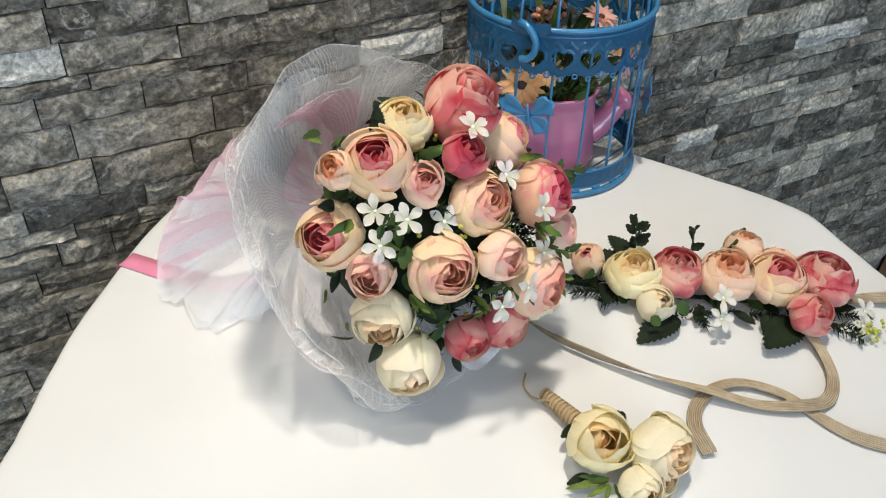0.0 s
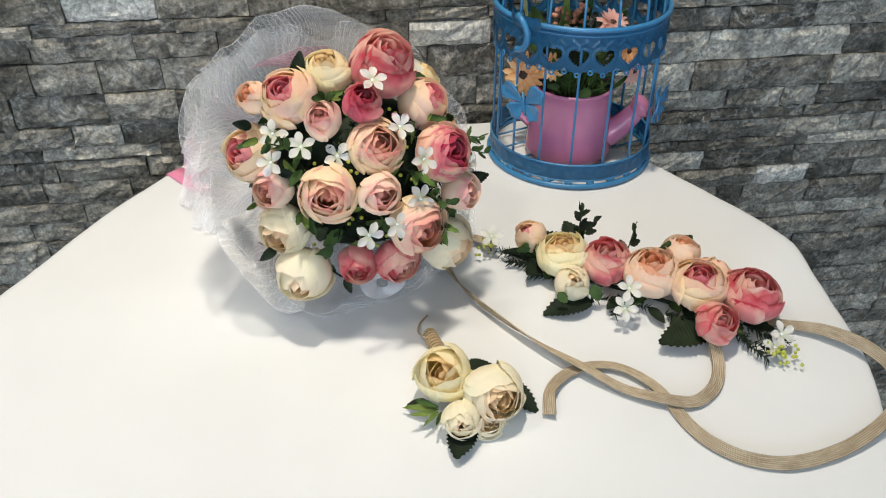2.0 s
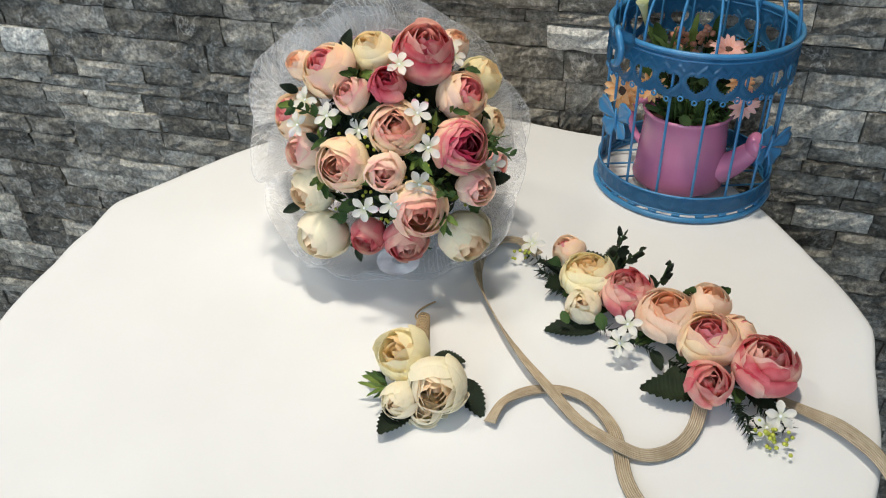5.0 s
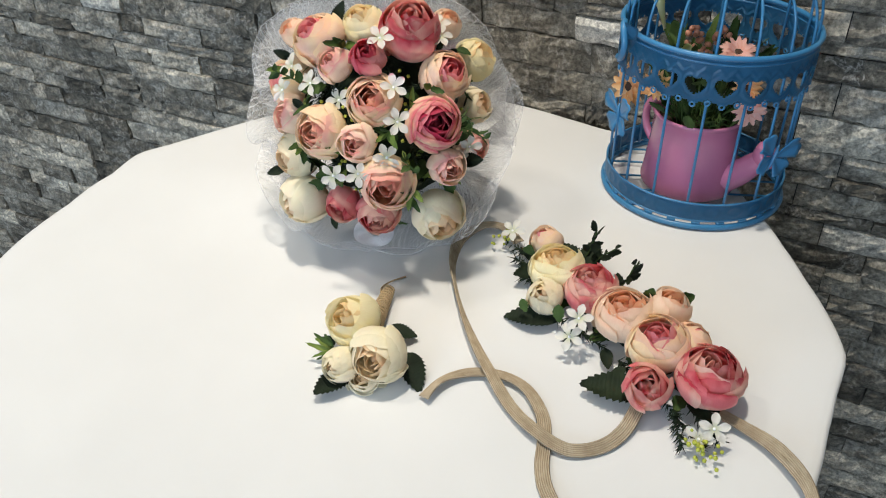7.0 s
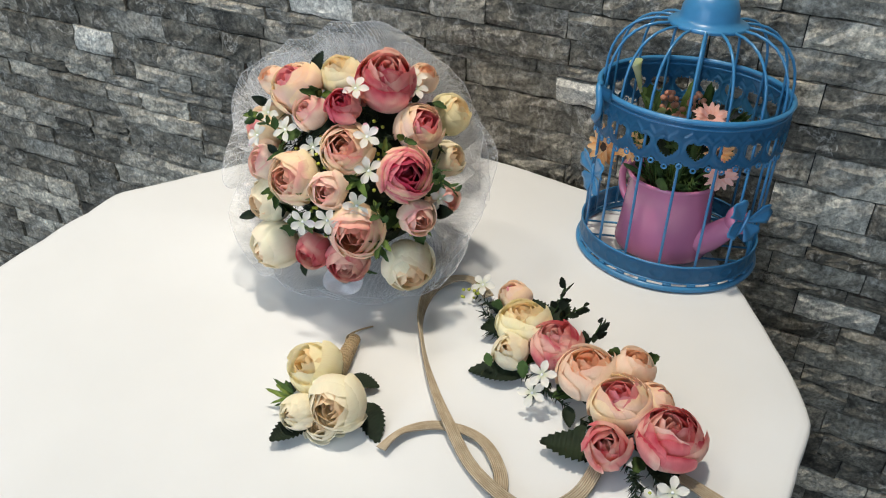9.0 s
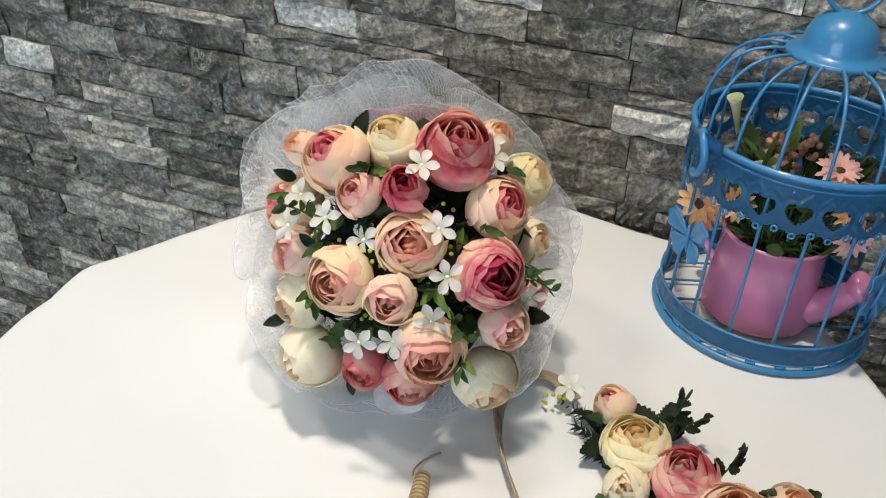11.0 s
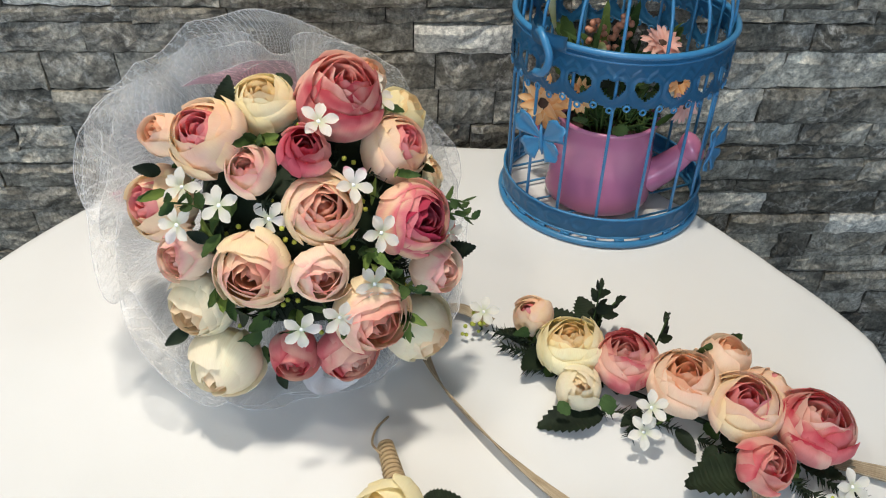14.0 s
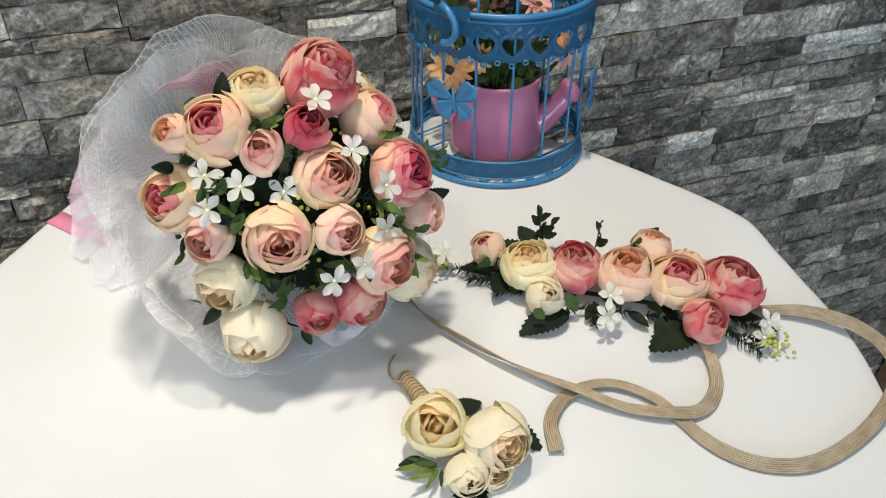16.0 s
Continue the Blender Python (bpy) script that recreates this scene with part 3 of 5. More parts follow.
def leaf(parent, pool, material, foot, tip, roll=0.0, up=(0, 0, 1), wide=1.0):
    """A leaf from foot to tip, face towards up."""
    a, d = Vector(foot), Vector(tip) - Vector(foot)
    x = d.normalized()
    y = Vector(up).cross(x)
    y = y.normalized() if y.length > 1e-3 else x.orthogonal().normalized()
    z = x.cross(y)
    m = Matrix((x, y, z)).transposed().to_4x4()
    m = Matrix.Translation(a) @ m @ Matrix.Rotation(radians(roll), 4, "X") @ Matrix.Diagonal((d.length, d.length * wide, d.length, 1))
    return part("leaf", FLOWER_RND.choice(pool), material, parent, "", m)


def sprig(parent, foot, tip, count, length, material, pool, label="", spread=55):
    """A thin stalk with leaves in pairs along it, leaves as pieces of it."""
    rnd = FLOWER_RND
    a, b = Vector(foot), Vector(tip)
    d = (b - a)
    side = d.orthogonal().normalized()
    mid = a + d * 0.5 + side * d.length * 0.06
    stalk = part("sprig", tube(smooth_line((a, mid, b), 5), 0.0006, 5), LEAF_MID, parent, label)
    for k in range(count):
        f = 0.25 + 0.75 * k / max(1, count - 1)
        p = a.lerp(b, f) + side * d.length * 0.06 * math.sin(math.pi * f)
        q = Matrix.Rotation(rnd.uniform(0, 6.28), 4, d.normalized()) @ side
        way = (d.normalized() * math.cos(radians(spread)) + q * math.sin(radians(spread))).normalized()
        leaf(stalk, pool, material, p, p + way * length * rnd.uniform(0.7, 1.15), rnd.uniform(-30, 30), q.cross(way))
    return stalk


def needles(bm, foot, tip, count, length, rnd, thick=0.0007):
    """Fine needle foliage round a stalk, joined into bm."""
    a, b = Vector(foot), Vector(tip)
    d = (b - a).normalized()
    side = d.orthogonal().normalized()
    for k in range(count):
        f = rnd.uniform(0.1, 1.0)
        q = Matrix.Rotation(rnd.uniform(0, 6.28), 4, d) @ side
        p = a.lerp(b, f)
        e = p + (d * rnd.uniform(0.4, 0.9) + q).normalized() * length * rnd.uniform(0.6, 1.2)
        w = (e - p).cross(d).normalized() * thick
        up = (e - p).cross(w).normalized() * thick
        v = [bm.verts.new(x) for x in (p + w, p - w + up, p - w - up, e)]
        for t in ((0, 1, 3), (1, 2, 3), (2, 0, 3)):
            bm.faces.new([v[i] for i in t])


# ---- bridal bouquet ----
HEART = Vector((0.342, 0.492, 0.092))
AXIS = Vector((0.20, -0.79, 0.58)).normalized()
BACK = -AXIS
bouquet = thing("bridal_bouquet", 0.32, 0.54, 0.0, "peach, coral and cream rose bouquet in white tulle on tablecloth", "bouquet")
bouquet_roses = (
    (0.371, 0.482, 0.190, 0.048, "coral", "full", 1.2), (0.328, 0.482, 0.187, 0.036, "yellow", "full", 1.05), (0.299, 0.458, 0.181, 0.043, "blush", "full", 1.0),
    (0.274, 0.462, 0.180, 0.024, "apricot", "bud", 1.1), (0.323, 0.442, 0.170, 0.029, "pale", "bud", 1.0), (0.353, 0.445, 0.181, 0.030, "rose", "bud", 0.95),
    (0.361, 0.433, 0.150, 0.042, "peach", "full", 0.95), (0.323, 0.410, 0.126, 0.043, "peach", "full", 1.0), (0.361, 0.403, 0.128, 0.033, "pale", "bud", 0.9),
    (0.412, 0.437, 0.138, 0.043, "magenta", "full", 1.0), (0.402, 0.480, 0.157, 0.040, "blush", "full", 1.05), (0.405, 0.532, 0.146, 0.036, "yellow", "full", 1.0),
    (0.385, 0.520, 0.180, 0.026, "apricot", "bud", 1.0), (0.267, 0.455, 0.137, 0.042, "blush", "full", 1.0), (0.282, 0.428, 0.121, 0.031, "pale", "bud", 1.0),
    (0.287, 0.419, 0.088, 0.040, "cream", "full", 1.0), (0.299, 0.403, 0.056, 0.045, "cream", "closed", 1.0), (0.388, 0.398, 0.101, 0.044, "peach", "full", 1.0),
    (0.341, 0.402, 0.064, 0.031, "coral", "bud", 1.0), (0.373, 0.404, 0.062, 0.036, "coral", "full", 1.0), (0.416, 0.430, 0.054, 0.044, "cream", "full", 1.05),
    (0.425, 0.431, 0.105, 0.031, "pale", "bud", 1.0), (0.426, 0.474, 0.098, 0.030, "pale", "bud", 1.0), (0.419, 0.500, 0.122, 0.030, "cream", "full", 1.0),
)
for x, y, z, d, palette, kind, tall in bouquet_roses:
    out = (Vector((x, y, z)) - HEART).normalized() + AXIS * 0.35
    rose(bouquet, (x, y, z), out, d * 0.97, palette, kind, tall, palette + (" fabric rosebud" if kind == "bud" else " fabric rose"))
for x, y, z, pink in ((0.361, 0.452, 0.195, 0), (0.332, 0.428, 0.147, 1), (0.394, 0.412, 0.150, 0), (0.379, 0.436, 0.164, 2), (0.306, 0.428, 0.157, 0), (0.371, 0.384, 0.114, 0),
                      (0.350, 0.380, 0.109, 1), (0.287, 0.433, 0.166, 0), (0.284, 0.419, 0.151, 1), (0.390, 0.398, 0.125, 1), (0.393, 0.492, 0.184, 0), (0.434, 0.454, 0.112, 1),
                      (0.386, 0.502, 0.188, 0)):
    blossom(bouquet, (x, y, z), (Vector((x, y, z)) - HEART).normalized() + AXIS * 0.5, 0.0225, pink)
# added ball that blocks see-through; its dark green stands for shade in the gaps
bm = bmesh.new()
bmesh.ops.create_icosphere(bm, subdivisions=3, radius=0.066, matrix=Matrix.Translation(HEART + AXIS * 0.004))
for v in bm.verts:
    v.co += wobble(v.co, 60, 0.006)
part("moss_ball", bm, LEAF, bouquet, "dark green ball added to close the shaded gaps between flowers")
rnd = random.Random(9)
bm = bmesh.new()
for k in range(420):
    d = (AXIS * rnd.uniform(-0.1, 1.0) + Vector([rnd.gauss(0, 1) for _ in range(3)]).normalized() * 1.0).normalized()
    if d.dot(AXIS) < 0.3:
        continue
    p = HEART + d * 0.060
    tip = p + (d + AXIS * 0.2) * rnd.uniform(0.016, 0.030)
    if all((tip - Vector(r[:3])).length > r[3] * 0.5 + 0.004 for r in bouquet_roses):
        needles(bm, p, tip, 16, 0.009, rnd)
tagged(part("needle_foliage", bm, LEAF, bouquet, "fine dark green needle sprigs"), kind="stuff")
for k in range(190):
    d = (AXIS * rnd.uniform(0.1, 1.0) + Vector([rnd.gauss(0, 1) for _ in range(3)]).normalized()).normalized()
    if d.dot(AXIS) < 0.3:
        d = (d + AXIS * 0.8).normalized()
    side = d.orthogonal().normalized()
    side = Matrix.Rotation(rnd.uniform(0, 6.28), 4, d) @ side
    p = HEART + d * rnd.uniform(0.081, 0.092)
    if any((p - Vector(r[:3])).length < r[3] * 0.5 + 0.003 for r in bouquet_roses):
        continue
    kind = rnd.random()
    pool, mat = (TOOTHED, LEAF) if kind < 0.3 else ((OVAL, LEAF_MID) if kind < 0.62 else (NARROW, LEAF_LIGHT))
    leaf(bouquet, pool, mat, p, p + (side + d * 0.55).normalized() * rnd.uniform(0.013, 0.021), rnd.uniform(-25, 25), d)
for foot, tip in (((0.420, 0.455, 0.128), (0.448, 0.453, 0.124)), ((0.424, 0.452, 0.14), (0.442, 0.442, 0.146)), ((0.30, 0.43, 0.15), (0.283, 0.415, 0.17)),
                  ((0.36, 0.40, 0.11), (0.375, 0.383, 0.103)), ((0.395, 0.415, 0.12), (0.412, 0.398, 0.118))):
    sprig(bouquet, foot, tip, 7, 0.010, LEAF_MID, OVAL, "thin green sprig with small oval leaves")
for foot, tip in (((0.305, 0.475, 0.186), (0.311, 0.482, 0.206)), ((0.270, 0.455, 0.160), (0.258, 0.448, 0.168)), ((0.280, 0.408, 0.08), (0.268, 0.397, 0.078)), ((0.31, 0.41, 0.09), (0.318, 0.392, 0.105)),
                  ((0.43, 0.45, 0.10), (0.452, 0.447, 0.108)), ((0.33, 0.40, 0.05), (0.335, 0.393, 0.040))):
    leaf(bouquet, TOOTHED, LEAF, foot, tip, 0, AXIS)
for foot, fan in (((0.326, 0.455, 0.181), ((0.312, 0.440, 0.188), (0.338, 0.441, 0.190), (0.327, 0.437, 0.195), (0.342, 0.452, 0.187), (0.318, 0.447, 0.192))),
                  ((0.387, 0.408, 0.142), ((0.378, 0.396, 0.150), (0.400, 0.394, 0.140), (0.392, 0.390, 0.150), (0.384, 0.392, 0.138))),
                  ((0.405, 0.405, 0.095), ((0.415, 0.392, 0.098), (0.410, 0.388, 0.088), (0.402, 0.388, 0.098), (0.420, 0.400, 0.088))),
                  ((0.345, 0.405, 0.098), ((0.338, 0.392, 0.102), (0.350, 0.390, 0.098), (0.344, 0.389, 0.092))),
                  ((0.402, 0.455, 0.158), ((0.414, 0.446, 0.164), (0.408, 0.440, 0.168), (0.418, 0.452, 0.158))),
                  ((0.275, 0.440, 0.158), ((0.262, 0.430, 0.160), (0.268, 0.425, 0.164), (0.258, 0.436, 0.154))),
                  ((0.400, 0.412, 0.080), ((0.406, 0.398, 0.082), (0.396, 0.396, 0.078), (0.412, 0.402, 0.076))),
                  ((0.302, 0.412, 0.110), ((0.296, 0.395, 0.108), (0.306, 0.394, 0.104), (0.312, 0.397, 0.096)))):
    for k, tip in enumerate(fan):
        leaf(bouquet, NARROW, LEAF_LIGHT if k % 2 else LEAF_MID, foot, tip, 0, AXIS, 1.25)
bm = bmesh.new()
for k in range(90):
    d = (AXIS + Vector([rnd.gauss(0, 1) for _ in range(3)]).normalized() * 0.85).normalized()
    p = HEART + d * rnd.uniform(0.080, 0.090)
    if all((p - Vector(r[:3])).length > r[3] * 0.5 + 0.002 for r in bouquet_roses):
        bmesh.ops.create_icosphere(bm, subdivisions=1, radius=0.0017, matrix=Matrix.Translation(p))
tagged(part("bud_filler", bm, YELLOW, bouquet, "tiny yellow-green buds"), kind="stuff")

SIDE = AXIS.cross(Vector((0, 0, 1))).normalized()
TOPWARD = SIDE.cross(AXIS).normalized()


def tulle_skirt(name, material, depth, neck, rim, pleats, amp, seed, lift=0.0, a0=0.0, a1=360.0, label=""):
    """A gathered net collar round the flowers: pleats that fold over themselves from the handle's neck out to an uneven rim."""
    rnd = random.Random(seed)
    f1, f2, f3 = rnd.uniform(0, 6), rnd.uniform(0, 6), rnd.uniform(0, 6)
    seg, steps, rows, uvs = 420, 18, [], []
    for i in range(steps + 1):
        s, row, uv = i / steps, [], []
        for j in range(seg + 1):
            a = radians(a0 + (a1 - a0) * j / seg)
            ph = pleats * a + 2.2 * math.sin(2 * a + f2) + 1.6 * math.sin(3 * a + f1) + 0.8 * math.sin(7 * a + f3) + 1.6 * s * math.sin(4 * a + 2 * f1 + 2 * s)
            aa = a + 2.5 / pleats * math.sin(ph) * s ** 0.6
            edge = 1 + 0.045 * math.sin(3 * a + f3) + 0.035 * math.sin(5 * a + f1) + 0.03 * math.sin(1.5 * ph + f2)
            r = neck + (rim * edge - neck) * s ** 0.75 + amp * s * (0.45 * math.cos(ph) + 0.18 * math.sin(2.7 * ph + f3))
            h = -depth * (1 - s) + lift * s * s + amp * s * (0.8 * math.cos(ph + 0.7) + 0.3 * math.sin(3.3 * ph + 5 * s + f1))
            r *= 1 - 0.07 * s * max(0, math.cos(aa - radians(212))) ** 2
            r *= 1 - 0.13 * s * max(0, math.cos(aa + 0.85)) ** 2
            h += 0.024 * s * s * max(0, math.cos(aa + 0.3))
            low = max(0, -math.sin(aa))
            p = HEART + AXIS * h + SIDE * (r * math.cos(aa) + 0.010 * s) + TOPWARD * (r * math.sin(aa)) + Vector((0.0, -0.013, 0)) * low * s * s
            crease = noise.noise(Vector((math.cos(aa) * 3.1, math.sin(aa) * 3.1, 2.2 * s + seed)))
            p += (AXIS + TOPWARD * 0.4) * (0.013 * s * (0.35 - abs(crease) * 1.6))
            if p.z < 0.0015:
                p = Vector((p.x, p.y, 0.0015 + 0.002 * abs(math.sin(9 * a + 3 * s))))
            row.append(p)
            uv.append((a * 0.085, s * 0.15))
        rows.append(row)
        uvs.append(uv)
    bm = bmesh.new()
    sheet(bm, rows, uvs)
    collar = part(name, bm, material, bouquet, label)
    part("hem", tube(rows[-1], 0.00028, 5), ORGANZA, collar, "gathered edge of the net")
    return collar


tulle_skirt("tulle_collar", TULLE, 0.115, 0.016, 0.125, 8, 0.011, 1, -0.006, label="white net tulle collar, ruffled")
tulle_skirt("tulle_collar", TULLE, 0.120, 0.018, 0.119, 11, 0.010, 5, -0.018, label="white net tulle collar, ruffled")
tulle_skirt("tulle_collar", TULLE, 0.118, 0.016, 0.114, 13, 0.011, 12, -0.026, -45, 190, label="crumpled white net layer behind the flowers")
tulle_skirt("tulle_collar", TULLE_PINK, 0.120, 0.015, 0.104, 5, 0.009, 8, -0.034, 55, 115, label="pink tulle layer")

# handle and trailing ribbons
neck = HEART + BACK * 0.115
handle_end = Vector((0.265, 0.622, 0.000))
part("handle", tube(smooth_line((HEART + BACK * 0.05, neck, Vector((0.292, 0.592, 0.010)), handle_end), 6), 0.013, 14), ORGANZA, bouquet, "wrapped bouquet handle")


def strip(points, width, ups, ridges=0, uv_scale=1.0, thick=0.0006):
    """A ribbon through points; ups: its face's direction at each point."""
    bm, rows, uvs = bmesh.new(), [], []
    n = 2 * ridges + 1 if ridges else 3
    run = 0.0
    for i, p in enumerate(points):
        a, b = points[max(i - 1, 0)], points[min(i + 1, len(points) - 1)]
        d = (b - a).normalized()
        u = ups[i]
        w = d.cross(u).normalized()
        u = w.cross(d)
        if i:
            run += (p - points[i - 1]).length
        top = [p + w * (width * (k / (n - 1) - 0.5)) + u * (thick + (0.0007 if k % 2 else 0.0) * (1 if ridges else 0)) for k in range(n)]
        low = [p + w * (width * (k / (n - 1) - 0.5)) for k in range(n - 1, -1, -1)]
        rows.append(top + low)
        uvs.append([(run, width * k / (n - 1)) for k in range(n)] + [(run, width * k / (n - 1)) for k in range(n - 1, -1, -1)] + [(run, 0)])
    vs = sheet(bm, rows, uvs, True)
    bm.faces.new(vs[0][::-1])
    bm.faces.new(vs[-1])
    return bm


def flat_ribbon(name, points, width, material, parent, label, ridges=0, tilt=None):
    line = smooth_line(points, 8)
    if tilt:
        line = [p + Vector((0, 0, 0.5 * width * abs(math.sin(radians(tilt(i / (len(line) - 1))))))) for i, p in enumerate(line)]
    ups = []
    for i in range(len(line)):
        f = i / (len(line) - 1)
        t = tilt(f) if tilt else 0.0
        a, b = line[max(i - 1, 0)], line[min(i + 1, len(line) - 1)]
        ups.append(Matrix.Rotation(radians(t), 4, (b - a).normalized()) @ Vector((0, 0, 1)))
    return part(name, strip(line, width, ups, ridges), material, parent, label)


flat_ribbon("ribbon_tail", ((0.262, 0.578, 0.004), (0.225, 0.594, -0.0095), (0.193, 0.624, -0.0125), (0.169, 0.653, -0.0150), (0.160, 0.665, -0.0195), (0.154, 0.671, -0.045)), 0.018, SATIN, bouquet, "pink satin ribbon tail")
flat_ribbon("ribbon_tail", ((0.285, 0.56, 0.02), (0.262, 0.520, 0.006), (0.262, 0.485, 0.0015), (0.280, 0.455, 0.0015)), 0.014, TULLE_PINK, bouquet, "pink organza ribbon tail")


def organza_fan(material, start, stop, folds, shift, seed, label):
    """Loose organza fanning out behind the collar, from the neck to the table."""
    arc = smooth_line(((0.290, 0.580, 0.135), (0.252, 0.582, 0.130), (0.222, 0.585, 0.108), (0.203, 0.595, 0.080), (0.188, 0.612, 0.040), (0.180, 0.618, -0.004), (0.184, 0.576, -0.006),
                       (0.205, 0.556, -0.005), (0.232, 0.546, -0.004), (0.252, 0.512, 0.001), (0.266, 0.480, 0.003)), 10)
    arc = arc[int(start * (len(arc) - 1)):int(stop * (len(arc) - 1)) + 1]
    foot = Vector((0.318, 0.560, 0.062))
    rows, uvs = [], []
    for i in range(20):
        s, row, uv = i / 19, [], []
        for k, q in enumerate(arc):
            f = k / (len(arc) - 1)
            p = foot.lerp(q + Vector(shift), s ** 0.85)
            bulge = math.sin(math.pi * s) * 0.010
            p += Vector((-0.5, 0.3, 0.8)) * bulge + Vector((0.35, 0.9, 0.2)) * (0.022 * s * noise.noise(Vector((folds * f * 1.3, s * 1.2, seed))) + 0.008 * s * noise.noise(Vector((folds * f * 4.1, s * 2.5, seed + 9))))
            p.z = max(p.z, table_z(p.y) + 0.0015 + 0.001 * (seed % 3))
            row.append(p)
            uv.append((f * 0.3, s * 0.15))
        rows.append(row)
        uvs.append(uv)
    bm = bmesh.new()
    sheet(bm, rows, uvs)
    part("organza_tail", bm, material, bouquet, label)


organza_fan(TULLE_PINK, 0.0, 0.48, 4, (-0.002, -0.004, 0.001), 1.0, "loose pink organza tail")
organza_fan(ORGANZA, 0.10, 1.0, 6, (0, 0, 0), 2.0, "loose white organza tail")
organza_fan(TULLE, 0.0, 0.8, 7, (0.006, -0.010, 0.004), 4.0, "loose white tulle tail")
loop_at = Vector((0.361, 0.411, 0.032))
rows = []
for k in range(41):
    a = 2 * math.pi * k / 40
    rows.append([loop_at + SIDE * (r * 0.0185 * math.cos(a)) + TOPWARD * (r * 0.0125 * math.sin(a)) + AXIS * (0.003 * math.sin(3 * a + 4 * r) - 0.006 * (1 - r)) for r in (0.30, 0.82, 0.9, 1.0)])
for row in rows:
    for p in row:
        p.z = max(p.z, 0.0015)
bm = bmesh.new()
sheet(bm, rows, [[(i * 0.009, j * 0.012) for j in range(4)] for i in range(41)])
part("organza_loop", bm, ORGANZA, bouquet, "small loop of white organza ribbon")

# ---- flower headpiece with jute ribbon ----
headpiece = thing("flower_headpiece", 0.56, 0.41, 0.0, "row of fabric roses on long jute ribbon lying on tablecloth", "headpiece")
head_roses = (
    (0.498, 0.470, 0.020, 0.028, "blush", "closed", 1.05, (-0.4, -0.2, 0.8)), (0.519, 0.438, 0.024, 0.043, "yellow", "full", 0.85, (-0.1, -0.05, 0.95)), (0.520, 0.407, 0.018, 0.030, "cream", "closed", 1.0, (-0.1, -0.5, 0.7)),
    (0.553, 0.423, 0.025, 0.040, "coral", "full", 1.0, (-0.15, -0.1, 0.95)), (0.587, 0.402, 0.028, 0.045, "apricot", "full", 0.88, (-0.1, -0.1, 0.95)), (0.617, 0.417, 0.033, 0.032, "apricot", "bud", 0.9, (0.2, 0.1, 0.9)),
    (0.618, 0.379, 0.030, 0.044, "blush", "full", 0.92, (-0.1, -0.15, 0.95)), (0.659, 0.366, 0.027, 0.047, "coral", "full", 0.88, (0.05, -0.08, 0.98)), (0.621, 0.342, 0.023, 0.034, "coral", "bud", 0.95, (0.1, -0.5, 0.75)),
    (0.640, 0.398, 0.024, 0.034, "blush", "closed", 0.8, (0.4, 0.3, 0.8)),
)
for x, y, z, d, palette, kind, tall, axis in head_roses:
    rose(headpiece, (x, y, max(z, d * 0.48)), axis, d, palette, kind, tall, palette + (" fabric rosebud" if kind == "bud" else " fabric rose"))
for x, y, z in ((0.558, 0.378, 0.034), (0.554, 0.370, 0.020), (0.464, 0.478, 0.016), (0.672, 0.330, 0.016), (0.664, 0.322, 0.010)):
    blossom(headpiece, (x, y, z), (x - 0.56, -0.6, 0.9), 0.0225)
for foot, tip, wide in (((0.535, 0.395, 0.006), (0.491, 0.389, 0.005), 1.1), ((0.622, 0.350, 0.007), (0.573, 0.337, 0.004), 1.1), ((0.53, 0.455, 0.01), (0.505, 0.488, 0.012), 1.2), ((0.54, 0.46, 0.012), (0.535, 0.492, 0.013), 1.2),
                        ((0.56, 0.395, 0.008), (0.545, 0.384, 0.004), 1.0), ((0.58, 0.38, 0.008), (0.588, 0.362, 0.004), 1.0), ((0.60, 0.365, 0.01), (0.59, 0.352, 0.004), 1.0), ((0.65, 0.35, 0.01), (0.674, 0.338, 0.008), 0.9), ((0.49, 0.46, 0.008), (0.478, 0.472, 0.006), 1.1)):
    leaf(headpiece, TOOTHED, LEAF, foot, tip, 0, (0, 0, 1), wide)
for foot, tip in (((0.505, 0.395, 0.02), (0.512, 0.391, 0.012)), ((0.535, 0.398, 0.022), (0.540, 0.392, 0.010)), ((0.60, 0.42, 0.035), (0.603, 0.415, 0.048)), ((0.50, 0.455, 0.012), (0.500, 0.452, 0.024)),
                  ((0.487, 0.458, 0.012), (0.490, 0.452, 0.026)), ((0.62, 0.43, 0.03), (0.632, 0.436, 0.036))):
    leaf(headpiece, OVAL, LEAF_MID, foot, tip, 20, (0, -0.7, 0.7), 1.3)
for foot, tip in (((0.535, 0.455, 0.02), (0.542, 0.470, 0.046)), ((0.572, 0.430, 0.02), (0.582, 0.443, 0.044))):
    sprig(headpiece, foot, tip, 8, 0.013, LEAF, OVAL, "upright dark green boxwood sprig")
sprig(headpiece, (0.54, 0.46, 0.012), (0.557, 0.476, 0.026), 7, 0.011, LEAF, OVAL, "dark green boxwood sprig")
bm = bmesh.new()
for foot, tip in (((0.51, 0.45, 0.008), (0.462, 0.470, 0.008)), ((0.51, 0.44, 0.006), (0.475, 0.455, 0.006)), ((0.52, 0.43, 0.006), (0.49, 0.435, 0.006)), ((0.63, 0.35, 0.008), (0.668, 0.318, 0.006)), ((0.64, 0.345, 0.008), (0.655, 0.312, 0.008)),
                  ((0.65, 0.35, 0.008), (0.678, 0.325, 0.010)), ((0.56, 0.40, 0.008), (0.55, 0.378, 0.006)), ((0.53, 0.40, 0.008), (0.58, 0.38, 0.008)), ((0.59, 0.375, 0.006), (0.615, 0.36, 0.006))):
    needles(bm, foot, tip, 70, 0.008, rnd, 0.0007)
